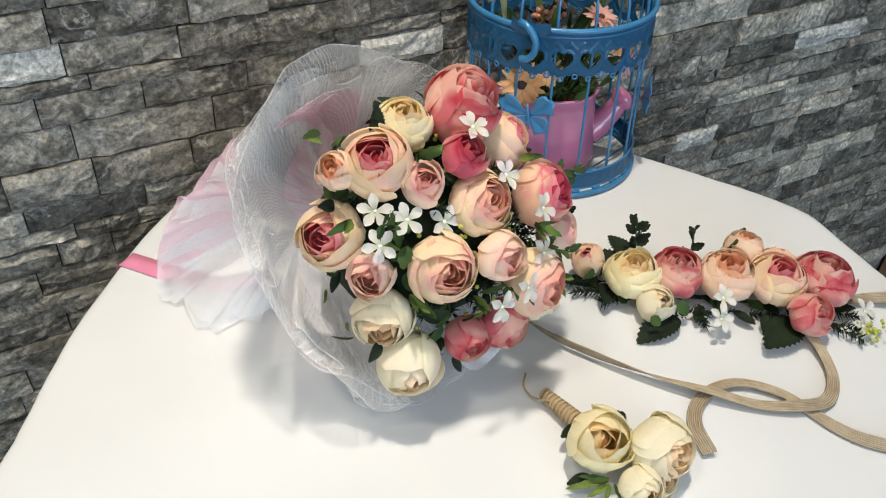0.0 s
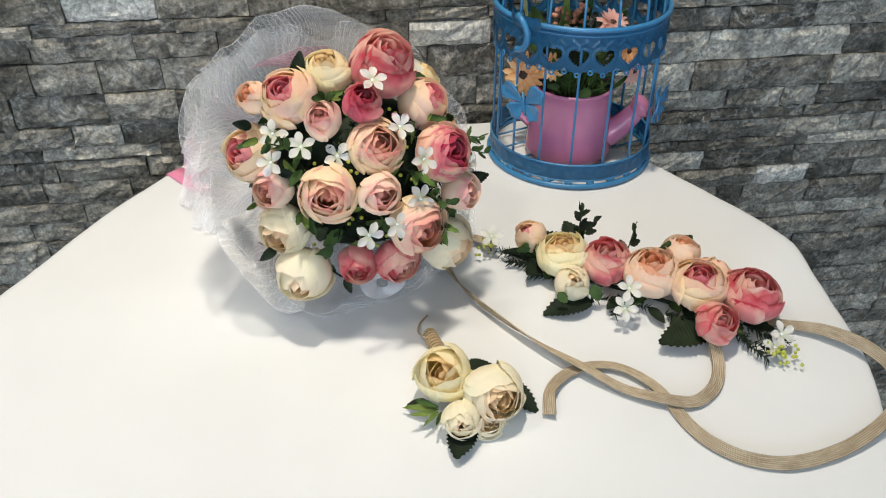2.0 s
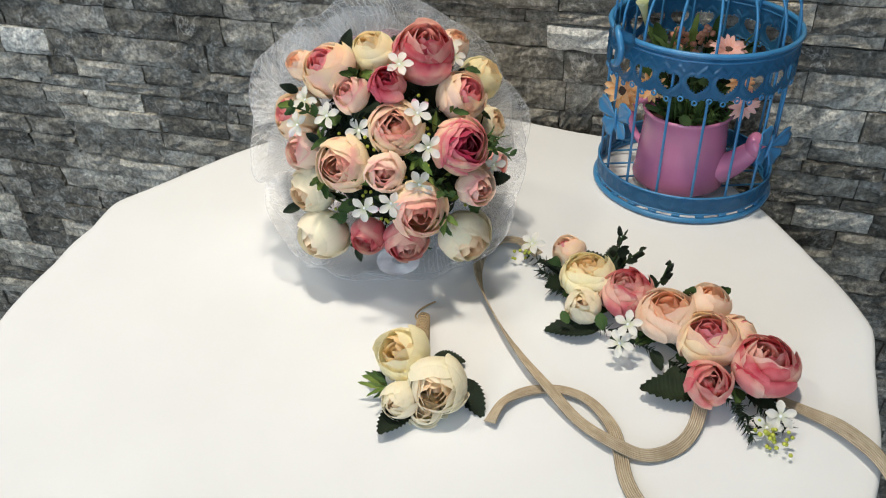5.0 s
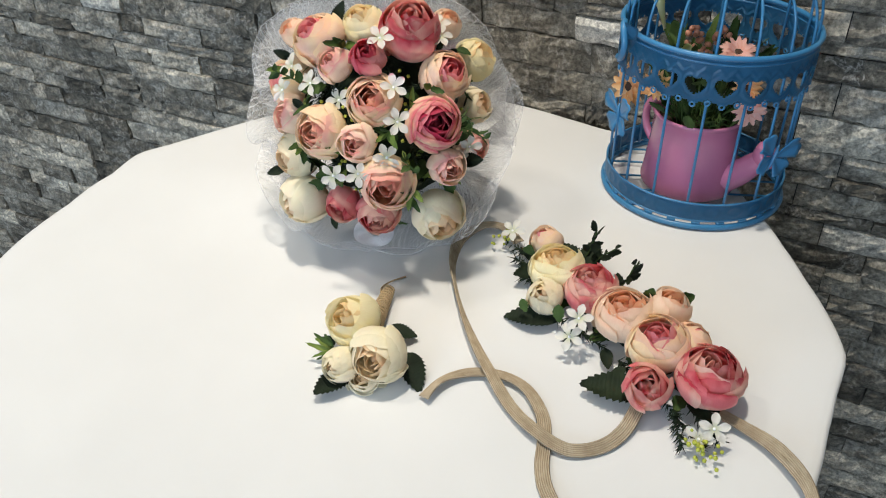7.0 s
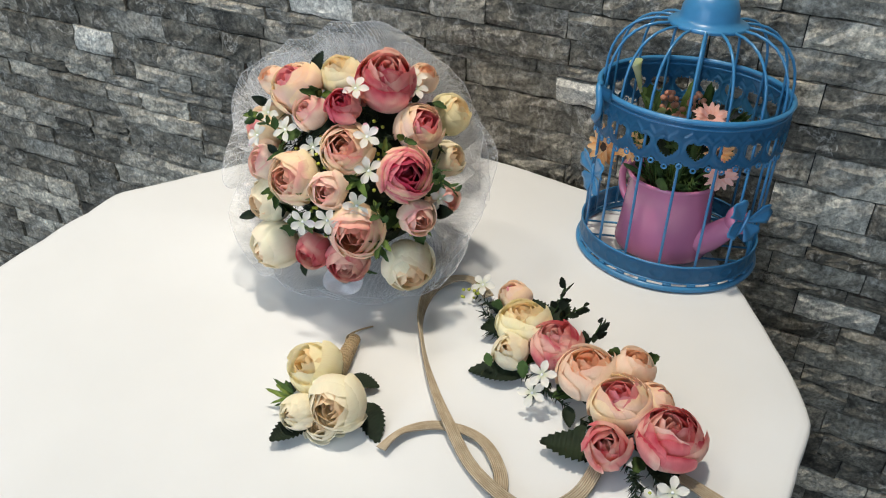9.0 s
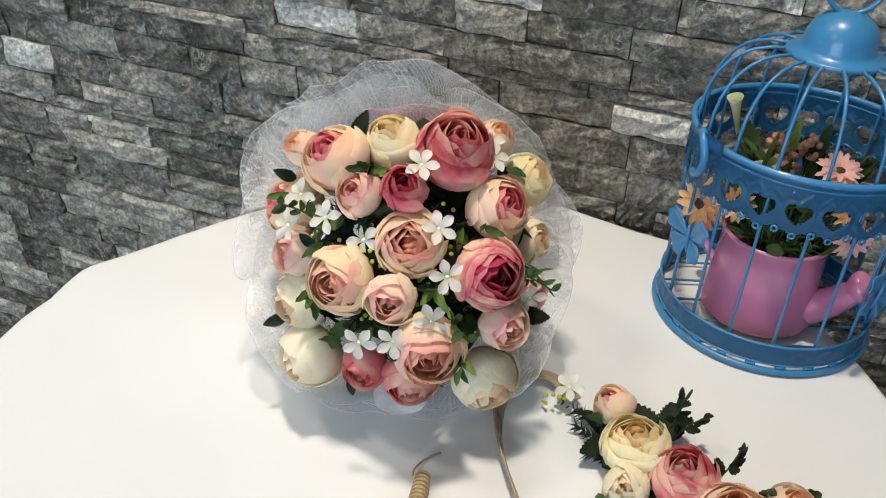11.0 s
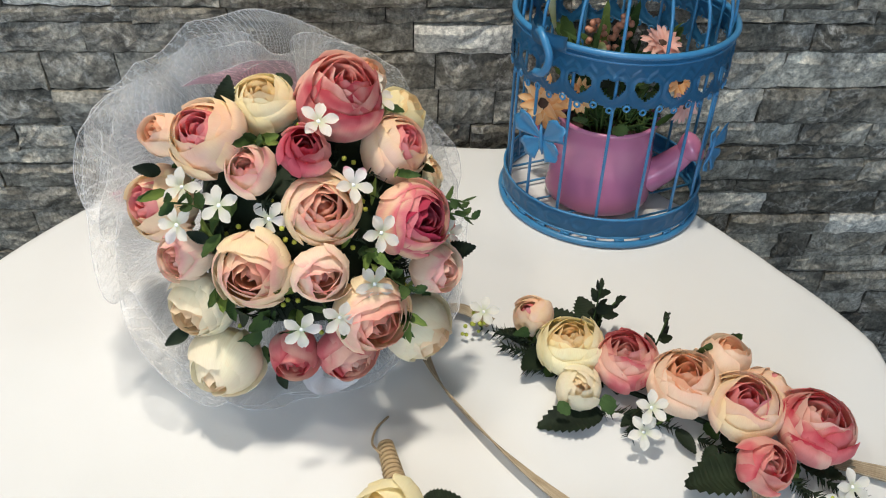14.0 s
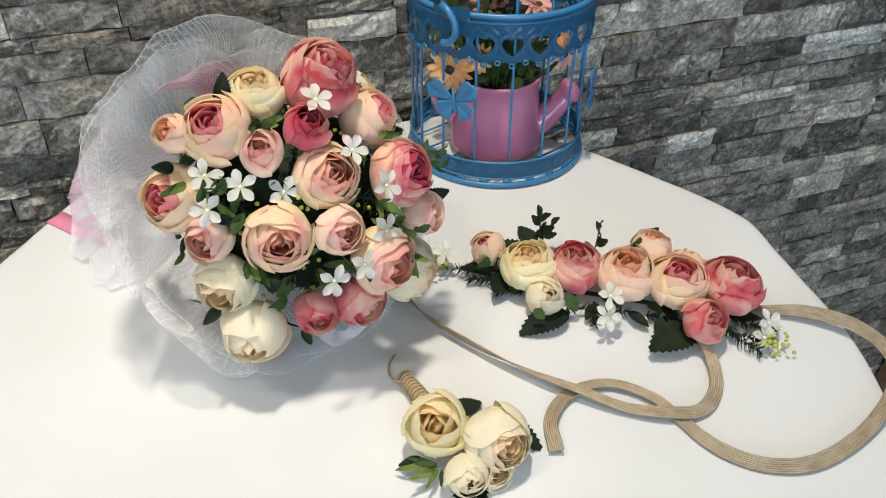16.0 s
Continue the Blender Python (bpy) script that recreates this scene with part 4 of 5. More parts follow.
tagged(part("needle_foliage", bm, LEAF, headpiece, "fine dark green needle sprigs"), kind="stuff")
for k in range(16):
    f = k / 15
    p = Vector((0.495, 0.455, 0.007)).lerp(Vector((0.655, 0.350, 0.007)), f)
    side = Vector((-0.55, -0.83, 0)) if k % 3 else Vector((0.55, 0.83, 0))
    leaf(headpiece, TOOTHED if k % 2 else OVAL, LEAF if k % 2 else LEAF_MID, p, p + side * rnd.uniform(0.018, 0.028) + Vector((rnd.uniform(-0.012, 0.012), 0, rnd.uniform(-0.003, 0.006))), rnd.uniform(-20, 20), (0, 0, 1), 1.1)
bm = bmesh.new()
for cx, cy in ((0.457, 0.473), (0.664, 0.318), (0.672, 0.313)):
    for k in range(12):
        bmesh.ops.create_icosphere(bm, subdivisions=1, radius=rnd.uniform(0.0013, 0.0021), matrix=Matrix.Translation((cx + rnd.uniform(-0.009, 0.009), cy + rnd.uniform(-0.008, 0.008), rnd.uniform(0.004, 0.016))))
tagged(part("bud_filler", bm, YELLOW, headpiece, "tiny yellow-green buds"), kind="stuff")
part("wire", tube(smooth_line([(0.475, 0.470, 0.005), (0.52, 0.435, 0.005), (0.58, 0.40, 0.005), (0.63, 0.37, 0.005), (0.68, 0.352, 0.005)], 6), 0.0018, 6), LEAF, headpiece, "green wrapped wire")
A_LINE = ((0.470, 0.478, 0.004), (0.448, 0.4935, 0.003), (0.428, 0.488, 0.002), (0.4195, 0.462, 0.002), (0.429, 0.424, 0.002), (0.454, 0.384, 0.002), (0.481, 0.351, 0.003), (0.508, 0.323, 0.006), (0.534, 0.301, 0.003),
          (0.560, 0.286, 0.006), (0.584, 0.282, 0.003), (0.604, 0.294, 0.002), (0.615, 0.313, 0.004), (0.619, 0.338, 0.010))
B_LINE = ((0.472, 0.283, 0.003), (0.478, 0.305, 0.002), (0.494, 0.321, 0.002), (0.517, 0.327, 0.002), (0.538, 0.322, 0.002), (0.557, 0.304, 0.002), (0.566, 0.284, 0.002), (0.573, 0.261, 0.002), (0.584, 0.243, 0.002),
          (0.603, 0.228, 0.002), (0.632, 0.220, 0.003), (0.672, 0.226, 0.004), (0.711, 0.242, 0.006), (0.736, 0.262, 0.008), (0.7445, 0.286, 0.008), (0.736, 0.312, 0.008), (0.716, 0.335, 0.006), (0.696, 0.347, 0.005), (0.672, 0.353, 0.006))
flat_ribbon("jute_ribbon", A_LINE, 0.0105, JUTE, headpiece, "natural woven jute ribbon", 7, lambda f: -72 * math.exp(-((f - 0.34) / 0.13) ** 2) + 12 * math.sin(f * 9.0))
flat_ribbon("jute_ribbon", B_LINE, 0.0105, JUTE, headpiece, "natural woven jute ribbon", 7, lambda f: 16 * math.sin(f * 11.0 + 2.4) - 40 * math.exp(-((f - 0.03) / 0.05) ** 2) - 52 * math.exp(-((f - 0.80) / 0.10) ** 2))

# ---- boutonniere ----
boutonniere = thing("boutonniere", 0.41, 0.30, 0.0, "cream boutonniere of three fabric roses with twine-wrapped stem", "boutonniere")
rose(boutonniere, (0.397, 0.314, 0.026), (-0.25, -0.55, 0.8), 0.042, "yellow", "bud", 1.0, "cream yellow fabric rose")
rose(boutonniere, (0.431, 0.291, 0.025), (0.12, -0.85, 0.42), 0.043, "cream", "full", 1.0, "cream white fabric rose")
rose(boutonniere, (0.405, 0.277, 0.017), (-0.15, -0.8, 0.5), 0.027, "cream", "closed", 1.05, "cream white fabric rosebud")
rose(boutonniere, (0.423, 0.278, 0.012), (0.05, -0.7, 0.5), 0.024, "cream", "open", 0.7, "cream white fabric rose petals")
for foot, tip, wide in (((0.41, 0.283, 0.006), (0.397, 0.250, 0.004), 1.2), ((0.44, 0.315, 0.007), (0.466, 0.289, 0.003), 1.1), ((0.415, 0.33, 0.008), (0.440, 0.337, 0.007), 1.2), ((0.40, 0.335, 0.012), (0.380, 0.333, 0.012), 1.1), ((0.385, 0.30, 0.008), (0.368, 0.306, 0.006), 1.1)):
    leaf(boutonniere, TOOTHED, LEAF, foot, tip, 0, (0, 0, 1), wide)
for foot, tip in (((0.39, 0.290, 0.012), (0.363, 0.287, 0.012)), ((0.39, 0.292, 0.012), (0.358, 0.303, 0.012)), ((0.39, 0.292, 0.014), (0.370, 0.305, 0.018)), ((0.39, 0.29, 0.012), (0.376, 0.276, 0.016)), ((0.392, 0.288, 0.014), (0.384, 0.270, 0.014)), ((0.39, 0.292, 0.016), (0.368, 0.293, 0.022))):
    tip = Vector(foot).lerp(Vector(tip), 0.82)
    leaf(boutonniere, NARROW, LEAF_MID if foot[2] > 0.013 else LEAF_LIGHT, foot, tip, 0, (0, -0.3, 1), 0.8)
stem_a, stem_b = Vector((0.405, 0.325, 0.010)), Vector((0.394, 0.374, 0.008))
stem = part("stem", tube((stem_a, stem_a.lerp(stem_b, 0.5), stem_b), [0.0068, 0.0058, 0.0040], 12), TWINE, boutonniere, "stem wrapped in twine")
for k in range(14):
    f = 0.12 + 0.86 * k / 13
    part("twine_turn", tube([stem_a.lerp(stem_b, f + 0.012 * math.sin(a)) + (Vector((0.97, 0.21, 0)) * math.cos(a) + Vector((0, 0, 1)) * math.sin(a)) * (0.0074 - 0.0030 * f) for a in [2 * math.pi * i / 14 for i in range(14)]], 0.0010, 5, True), TWINE, stem)
part("twine_end", tube(smooth_line(((0.392, 0.364, 0.012), (0.386, 0.376, 0.006), (0.388, 0.390, 0.002), (0.396, 0.400, 0.0015)), 6), 0.0008, 5), TWINE, boutonniere, "loose end of twine")

# ---- blue wire bird cage ----
CX, CY = 0.584, 0.6564
R_BASE, R_CAGE, RIM_Z = 0.0851, 0.0857, 0.167
cage = thing("bird_cage", CX, CY, -0.017, "blue enamelled domed bird cage with butterflies on the tablecloth", "bird cage")
# the cloth falls away towards the back, so it leans back towards the wall
CAGE_AT = Matrix.Translation((CX, CY, -0.0173)) @ Matrix.Rotation(radians(-5.5), 4, "X")


def ring(radius, z, thick, seg=72, turn=8):
    return tube([(radius * math.cos(2 * math.pi * k / seg), radius * math.sin(2 * math.pi * k / seg), z) for k in range(seg)], thick, turn, True)


part("foot_ring", ring(R_BASE + 0.001, 0.0032, 0.0030), BLUE, cage, "", CAGE_AT)
def base_band():
    """The low band: a row of embossed ovals between two beads, open slots under it."""
    bm, rows = bmesh.new(), []
    seg = 336
    for i in range(13):
        z = 0.0092 + 0.0175 * i / 12
        row = []
        for k in range(seg):
            u = (k / 14) % 1 - 0.5
            e = (u / 0.36) ** 2 + ((z - 0.0180) / 0.0056) ** 2
            r = R_BASE - 0.0004 * i / 12 + (0.0011 * max(0, 1 - abs(e - 0.8) / 0.5))
            row.append((r * math.cos(2 * math.pi * k / seg), r * math.sin(2 * math.pi * k / seg), z))
        rows.append(row)
    sheet(bm, rows, None, True)
    bmesh.ops.solidify(bm, geom=bm.faces[:], thickness=0.0010)
    return bm


part("base_band", base_band(), BLUE, cage, "embossed metal band", CAGE_AT)
for z in (0.0265, 0.0092):
    part("bead", ring(R_BASE - 0.0002, z, 0.0011, 96, 6), BLUE, cage, "", CAGE_AT)
for k in range(24):
    a = 2 * math.pi * k / 24
    part("tab", tube([(R_BASE * math.cos(a + e), R_BASE * math.sin(a + e), 0.0072) for e in (-0.045, 0.0, 0.045)], 0.0017, 6), BLUE, cage, "", CAGE_AT)
for k in range(-2, 3):
    y = 0.028 * k
    h = math.sqrt(R_BASE ** 2 - y * y) - 0.002
    part("floor_wire", tube([Matrix.Rotation(radians(20), 3, "Z") @ Vector(p) for p in ((-h, y, 0.0058), (h, y, 0.0058))], 0.0011, 6), BLUE, cage, "", CAGE_AT)
BARS = 16
for k in range(BARS):
    a = 2 * math.pi * (k + 0.35) / BARS
    c, s = math.cos(a), math.sin(a)
    r = R_CAGE - 0.003
    line = [(r * c, r * s, 0.008), (r * c, r * s, 0.09), (r * c, r * s, RIM_Z - 0.004)]
    for i in range(9):
        e = math.pi / 2 * i / 8
        q = 0.029 + (r - 0.029) * math.cos(e) ** 0.75
        line.append((q * c, q * s, RIM_Z + 0.002 + 0.058 * math.sin(e) ** 0.85))
    part("bar", tube(line, 0.0013, 7), BLUE, cage, "", CAGE_AT)
part("rim", ring(R_CAGE + 0.0005, RIM_Z, 0.0025, 96), BLUE, cage, "", CAGE_AT)
part("rim_bead", ring(R_CAGE, RIM_Z - 0.0060, 0.0010, 96, 6), BLUE, cage, "", CAGE_AT)

HEARTS = 22


def heart_band():
    """The pierced band under the rim: a row of heart openings, zigzag relief above, scalloped lower edge."""
    bm = bmesh.new()
    nu, nv, top, low = 22, 26, RIM_Z - 0.001, RIM_Z - 0.042
    total = nu * HEARTS
    pitch = 2 * math.pi * R_CAGE / HEARTS

    def keep(u, z):
        x = (u - 0.5) * pitch
        scallop = top - 0.0365 - 0.0045 * abs(math.cos(math.pi * (u - 0.5)))
        if z < scallop:
            return False
        hx, hy = x / 0.0100, (z - (top - 0.0265)) / 0.0088
        if (hx * hx + hy * hy - 0.55) ** 3 - hx * hx * hy ** 3 < 0:
            return False
        return True

    grid = {}

    def vert(i, j):
        i %= total
        if (i, j) not in grid:
            u = i / total * 2 * math.pi
            z = low + (top - low) * j / nv
            zig = abs(((i / nu * 2) % 1) - 0.5) * 2
            rel = 0.0015 * max(0, 1 - abs(z - (top - 0.010 - 0.006 * zig)) / 0.0016)
            x = ((i / nu) % 1 - 0.5) * pitch
            hx, hy = x / 0.0100, (z - (top - 0.0265)) / 0.0088
            edge = (hx * hx + hy * hy - 0.55) ** 3 - hx * hx * hy ** 3
            rel += 0.0012 if 0 <= edge < 0.5 else 0
            r = R_CAGE + rel
            grid[(i, j)] = bm.verts.new((r * math.cos(u), r * math.sin(u), z))
        return grid[(i, j)]

    for i in range(total):
        for j in range(nv):
            if keep(((i + 0.5) / nu) % 1, low + (top - low) * (j + 0.5) / nv):
                bm.faces.new((vert(i, j), vert(i + 1, j), vert(i + 1, j + 1), vert(i, j + 1)))
    bmesh.ops.solidify(bm, geom=bm.faces[:], thickness=0.0008)
    return bm


band = part("heart_band", heart_band(), BLUE, cage, "pierced band with heart openings", CAGE_AT)
EYELET = mesh_from(tube([(0.0021 * math.cos(a), 0.0021 * math.sin(a), 0) for a in [2 * math.pi * i / 12 for i in range(12)]], 0.0009, 6, True), "eyelet", BLUE)
for k in range(HEARTS * 2):
    a = 2 * math.pi * k / (HEARTS * 2)
    z = RIM_Z - 0.0405 - (0.0030 if k % 2 else 0.0005)
    part("eyelet", EYELET, None, band, "", CAGE_AT @ Matrix.Translation((R_CAGE * math.cos(a), R_CAGE * math.sin(a), z)) @ Matrix.Rotation(a, 4, "Z") @ Matrix.Rotation(radians(90), 4, "Y"))
CAP_Z = RIM_Z + 0.060
part("cap", lathe(((0.034, CAP_Z - 0.002), (0.035, CAP_Z), (0.033, CAP_Z + 0.0015), (0.027, CAP_Z + 0.003), (0.0255, CAP_Z + 0.006), (0.0245, CAP_Z + 0.014), (0.021, CAP_Z + 0.022), (0.014, CAP_Z + 0.028), (0.006, CAP_Z + 0.0305), (0.0005, CAP_Z + 0.031)), 48), BLUE, cage, "round sheet metal cap", CAGE_AT)
part("hanging_ring", tube([(0.018 * math.cos(a), 0.004 * math.cos(a), CAP_Z + 0.047 + 0.018 * math.sin(a)) for a in [2 * math.pi * i / 28 for i in range(28)]], 0.0018, 8, True), BLUE, cage, "", CAGE_AT)

# hook latch at the rim
latch_a = math.atan2(0.612 - CY, 0.516 - CX) + 0.05
lc, ls = math.cos(latch_a), math.sin(latch_a)


def on_cage(along, z, out=0.0):
    """A point on the cage's skin: metres along the rim from the latch, height, metres out."""
    a, r = latch_a + along / R_CAGE, R_CAGE + out
    return Vector((r * math.cos(a), r * math.sin(a), z))


latch = part("latch", tube(smooth_line([on_cage(-0.006, RIM_Z + 0.004, 0.003), on_cage(0.000, RIM_Z + 0.004, 0.006), on_cage(0.006, RIM_Z - 0.001, 0.008), on_cage(0.0095, RIM_Z - 0.009, 0.008), on_cage(0.009, RIM_Z - 0.018, 0.008),
                                       on_cage(0.004, RIM_Z - 0.025, 0.007), on_cage(-0.003, RIM_Z - 0.027, 0.006)], 6), 0.0031, 10), BLUE, cage, "blue hook latch", CAGE_AT)
bm = bmesh.new()
sheet(bm, [[on_cage(x, z + (0.003 if x < -0.009 else 0), 0.0035 + 0.003 * math.sin(math.pi * (x + 0.014) / 0.034)) for x in (-0.014, -0.009, -0.003, 0.004, 0.011, 0.017, 0.020)] for z in (RIM_Z - 0.005, RIM_Z, RIM_Z + 0.004, RIM_Z + 0.007)])
bmesh.ops.solidify(bm, geom=bm.faces[:], thickness=0.0012)
part("latch_plate", bm, BLUE, latch, "", CAGE_AT)


def butterfly(place, spin, tilt, size):
    """A stamped sheet butterfly: two pairs of lobed wings, raised veins and a body."""
    x, y, z = place
    a = math.atan2(y, x)
    m = CAGE_AT @ Matrix.Translation(place) @ Matrix.Rotation(a, 4, "Z") @ Matrix.Rotation(radians(90), 4, "Z") @ Matrix.Rotation(radians(90), 4, "X") @ Matrix.Rotation(radians(spin), 4, "Z") @ Matrix.Scale(size, 4)
    body = part("butterfly", tube([(0, -0.45, 0.03), (0, -0.2, 0.07), (0, 0.2, 0.07), (0, 0.42, 0.04)], [0.02, 0.06, 0.06, 0.03], 8), BLUE, cage, "blue stamped metal butterfly", m)
    for sx in (-1, 1):
        for top in (1, 0):
            bm, rows = bmesh.new(), []
            length, lo, hi = (1.0, 8, 62) if top else (0.72, -72, 2)
            for i in range(7):
                s = i / 6
                row = []
                for j in range(9):
                    f = j / 8
                    ang = radians(lo + (hi - lo) * f)
                    r = s * length * (0.82 + 0.20 * math.sin(math.pi * f) + 0.06 * math.cos(5 * math.pi * f))
                    lift = 0.30 * s * math.sin(radians(tilt)) + 0.035 * math.sin(3 * math.pi * f) * s
                    row.append((sx * r * math.cos(ang), r * math.sin(ang), lift))
                rows.append(row)
            sheet(bm, rows)
            bmesh.ops.remove_doubles(bm, verts=bm.verts, dist=1e-5)
            bmesh.ops.solidify(bm, geom=bm.faces[:], thickness=0.03)
            part("wing", bm, BLUE, body, "", m)


def around(deg, z, out=0.002):
    a = radians(deg)
    return ((R_CAGE + out) * math.cos(a), (R_CAGE + out) * math.sin(a), z)


butterfly(around(221, 0.086), 8, 25, 0.0285)
butterfly(around(-35, 0.072), -18, 30, 0.0290)
butterfly(around(95, 0.085), 0, 25, 0.0260)

# ---- pink watering can in the cage ----
KX, KY, KZ = 0.581, 0.650, -0.0095
can = thing("watering_can", KX, KY, KZ, "small glossy pink watering can used as flower pot in cage", "watering can")
CAN_AT = CAGE_AT @ Matrix.Translation((-0.003, -0.007, 0.0068))
part("body", lathe(((0.001, 0.0), (0.043, 0.0), (0.0455, 0.002), (0.046, 0.006), (0.0450, 0.010), (0.0435, 0.025), (0.0415, 0.050), (0.0405, 0.071), (0.0425, 0.0735), (0.0435, 0.0755), (0.0425, 0.0775), (0.040, 0.0765), (0.0385, 0.072), (0.0385, 0.060), (0.001, 0.060)), 64), CAN, can, "", CAN_AT)
part("soil", lathe(((0.001, 0.064), (0.02, 0.066), (0.0384, 0.064)), 32), CENTRE, can, "dark filling", CAN_AT)
sp = Vector((math.cos(radians(-18)), math.sin(radians(-18)), 0))
spout = part("spout", tube(smooth_line((sp * 0.040 + Vector((0, 0, 0.020)), sp * 0.052 + Vector((0, 0, 0.030)), sp * 0.064 + Vector((0, 0, 0.044)), sp * 0.070 + Vector((0, 0, 0.052))), 6), [0.0150 - 0.007 * k / 18 for k in range(19)], 20), CAN, can, "", CAN_AT)
rose_dir = (sp * 0.75 + Vector((0, 0, 0.66))).normalized()
head = lathe(((0.0085, -0.004), (0.0125, 0.002), (0.0135, 0.006), (0.0125, 0.0085), (0.008, 0.0115), (0.0005, 0.0125)), 28)
part("sprinkler_head", head, CAN, spout, "", CAN_AT @ aim(sp * 0.069 + Vector((0, 0, 0.052)), rose_dir))
hb = Vector((-math.cos(radians(-28)), -math.sin(radians(-28)), 0))
part("handle", tube(smooth_line((hb * 0.041 + Vector((0, 0, 0.066)), hb * 0.054 + Vector((0, 0, 0.068)), hb * 0.062 + Vector((0, 0, 0.054)), hb * 0.058 + Vector((0, 0, 0.034)), hb * 0.043 + Vector((0, 0, 0.020))), 7), 0.0038, 10), CAN, can, "", CAN_AT)

# ---- flowers in the can ----
posy = thing("artificial_flower_posy", KX, KY + 0.007, KZ + 0.066, "orange and pink artificial flowers with berries in pink can", "flowers")


def ray_petal(material):
    return leaf_mesh("petal", 0.17, 4, 0.25, -0.12, material)


RAY_ORANGE, RAY_PINK = [ray_petal(ORANGE)], [ray_petal(DAISY_PINK)]


def daisy(place, axis, diameter, pool, material, centre, label):
    m = aim(place, axis, FLOWER_RND.uniform(0, 360), diameter / 2)
    bm = bmesh.new()
    bmesh.ops.create_uvsphere(bm, u_segments=14, v_segments=8, radius=0.30, matrix=Matrix.Diagonal((1, 1, 0.5, 1)))
    for v in bm.verts:
        v.co += wobble(v.co, 9, 0.06)
    head = part("daisy", bm, centre, posy, label, m)
    for lay, (count, tip) in enumerate(((13, -6), (11, -28))):
        for k in range(count):
            turn = Matrix.Rotation(radians(360 * (k + lay * 0.5) / count + FLOWER_RND.uniform(-6, 6)), 4, "Z") @ Matrix.Rotation(radians(tip + FLOWER_RND.uniform(-9, 9)), 4, "Y")
            part("petal", pool[0], material, head, "", m @ turn @ Matrix.Diagonal((1 - 0.12 * lay, 1.1, 1, 1)))
    return head


SOIL = Vector((KX, KY + 0.007, KZ + 0.066))


def stalk(tip, thick=0.0012):
    tip = Vector(tip)
    a = SOIL + Vector(((tip.x - KX) * 0.3, (tip.y - KY) * 0.3, 0))
    part("stalk", tube(smooth_line((a, a.lerp(tip, 0.5) + Vector((0, 0, 0.008)), tip), 5), thick, 6), LEAF_MID, posy)


for place, axis, size, pool, mat, centre, label in (
        ((0.520, 0.627, 0.095), (-0.55, -0.75, 0.2), 0.046, RAY_ORANGE, ORANGE, CENTRE, "orange fabric daisy with dark centre"),
        ((0.545, 0.622, 0.104), (-0.2, -0.9, 0.25), 0.030, RAY_ORANGE, ORANGE, CENTRE, "orange fabric daisy"),
        ((0.628, 0.618, 0.098), (0.45, -0.8, 0.0), 0.034, RAY_PINK, DAISY_PINK, CENTRE, "pink fabric daisy"),
        ((0.622, 0.625, 0.115), (0.2, -0.9, 0.3), 0.028, RAY_ORANGE, ORANGE, CENTRE, "orange fabric daisy"),
        ((0.607, 0.640, 0.138), (0.15, -0.3, 0.95), 0.036, RAY_PINK, DAISY_PINK, CENTRE, "pink fabric daisy")):
    daisy(place, axis, size, pool, mat, centre, label)
    stalk(Vector(place) - Vector(axis).normalized() * 0.003)
BERRY_MESH = bmesh.new()
bmesh.ops.create_icosphere(BERRY_MESH, subdivisions=2, radius=0.0026)
BERRY_MESH = mesh_from(BERRY_MESH, "berry", BERRY)
rnd = random.Random(21)
for cx, cy, cz in ((0.563, 0.672, 0.130), (0.587, 0.680, 0.130), (0.575, 0.668, 0.118)):
    bunch = part("berry_bunch", tube(smooth_line((SOIL, (cx, cy, cz - 0.02), (cx, cy, cz)), 4), 0.001, 5), LEAF_MID, posy, "bunch of peach berries")
    for k in range(17):
        d = Vector([rnd.gauss(0, 1) for _ in range(3)]).normalized()
        part("berry", BERRY_MESH, None, bunch, "", Matrix.Translation(Vector((cx, cy, cz)) + Vector((d.x * 0.007, d.y * 0.007, d.z * 0.010))))
for place, axis, size in (((0.527, 0.683, 0.150), (-0.25, -0.1, 0.95), 1.0), ((0.560, 0.650, 0.128), (0.4, -0.5, 0.4), 0.8)):
    m = aim(Vector(place) - Vector(axis).normalized() * 0.012, axis, 0, size)
    part("trumpet_flower", lathe(((0.0012, -0.012), (0.0022, 0.0), (0.0034, 0.012), (0.0046, 0.018), (0.0062, 0.0225), (0.0057, 0.0223), (0.0040, 0.0175), (0.0026, 0.011), (0.001, 0.0))), TRUMPET, posy, "cream trumpet flower", m)
    stalk(Vector(place) - Vector(axis).normalized() * 0.022)
for k in range(78):
    a, reach, up = rnd.uniform(0, 6.28), rnd.uniform(0.014, 0.050), rnd.uniform(0.008, 0.100)
    if up > 0.05:
        reach = min(reach, 0.055)
    foot = SOIL + Vector((math.cos(a), math.sin(a), 0)) * rnd.uniform(0.006, 0.026)
    base = foot + Vector((math.cos(a) * reach * 0.5, math.sin(a) * reach * 0.5, up * 0.65))
    tip = base + Vector((math.cos(a) * reach * 0.45, math.sin(a) * reach * 0.45, rnd.uniform(0.006, 0.022)))
    kind = rnd.random()
    pool, mat = (OVAL, LEAF_MID) if kind < 0.5 else ((NARROW, LEAF_MID) if kind < 0.8 else (OVAL, LEAF))
    part("stalk", tube(smooth_line((foot, (foot + base) / 2 + Vector((0, 0, 0.004)), base), 3), 0.0007, 5), LEAF_MID, posy)
    leaf(posy, pool, mat, base, tip, rnd.uniform(-40, 40), (-math.cos(a), -math.sin(a), 0.7), 1.0)
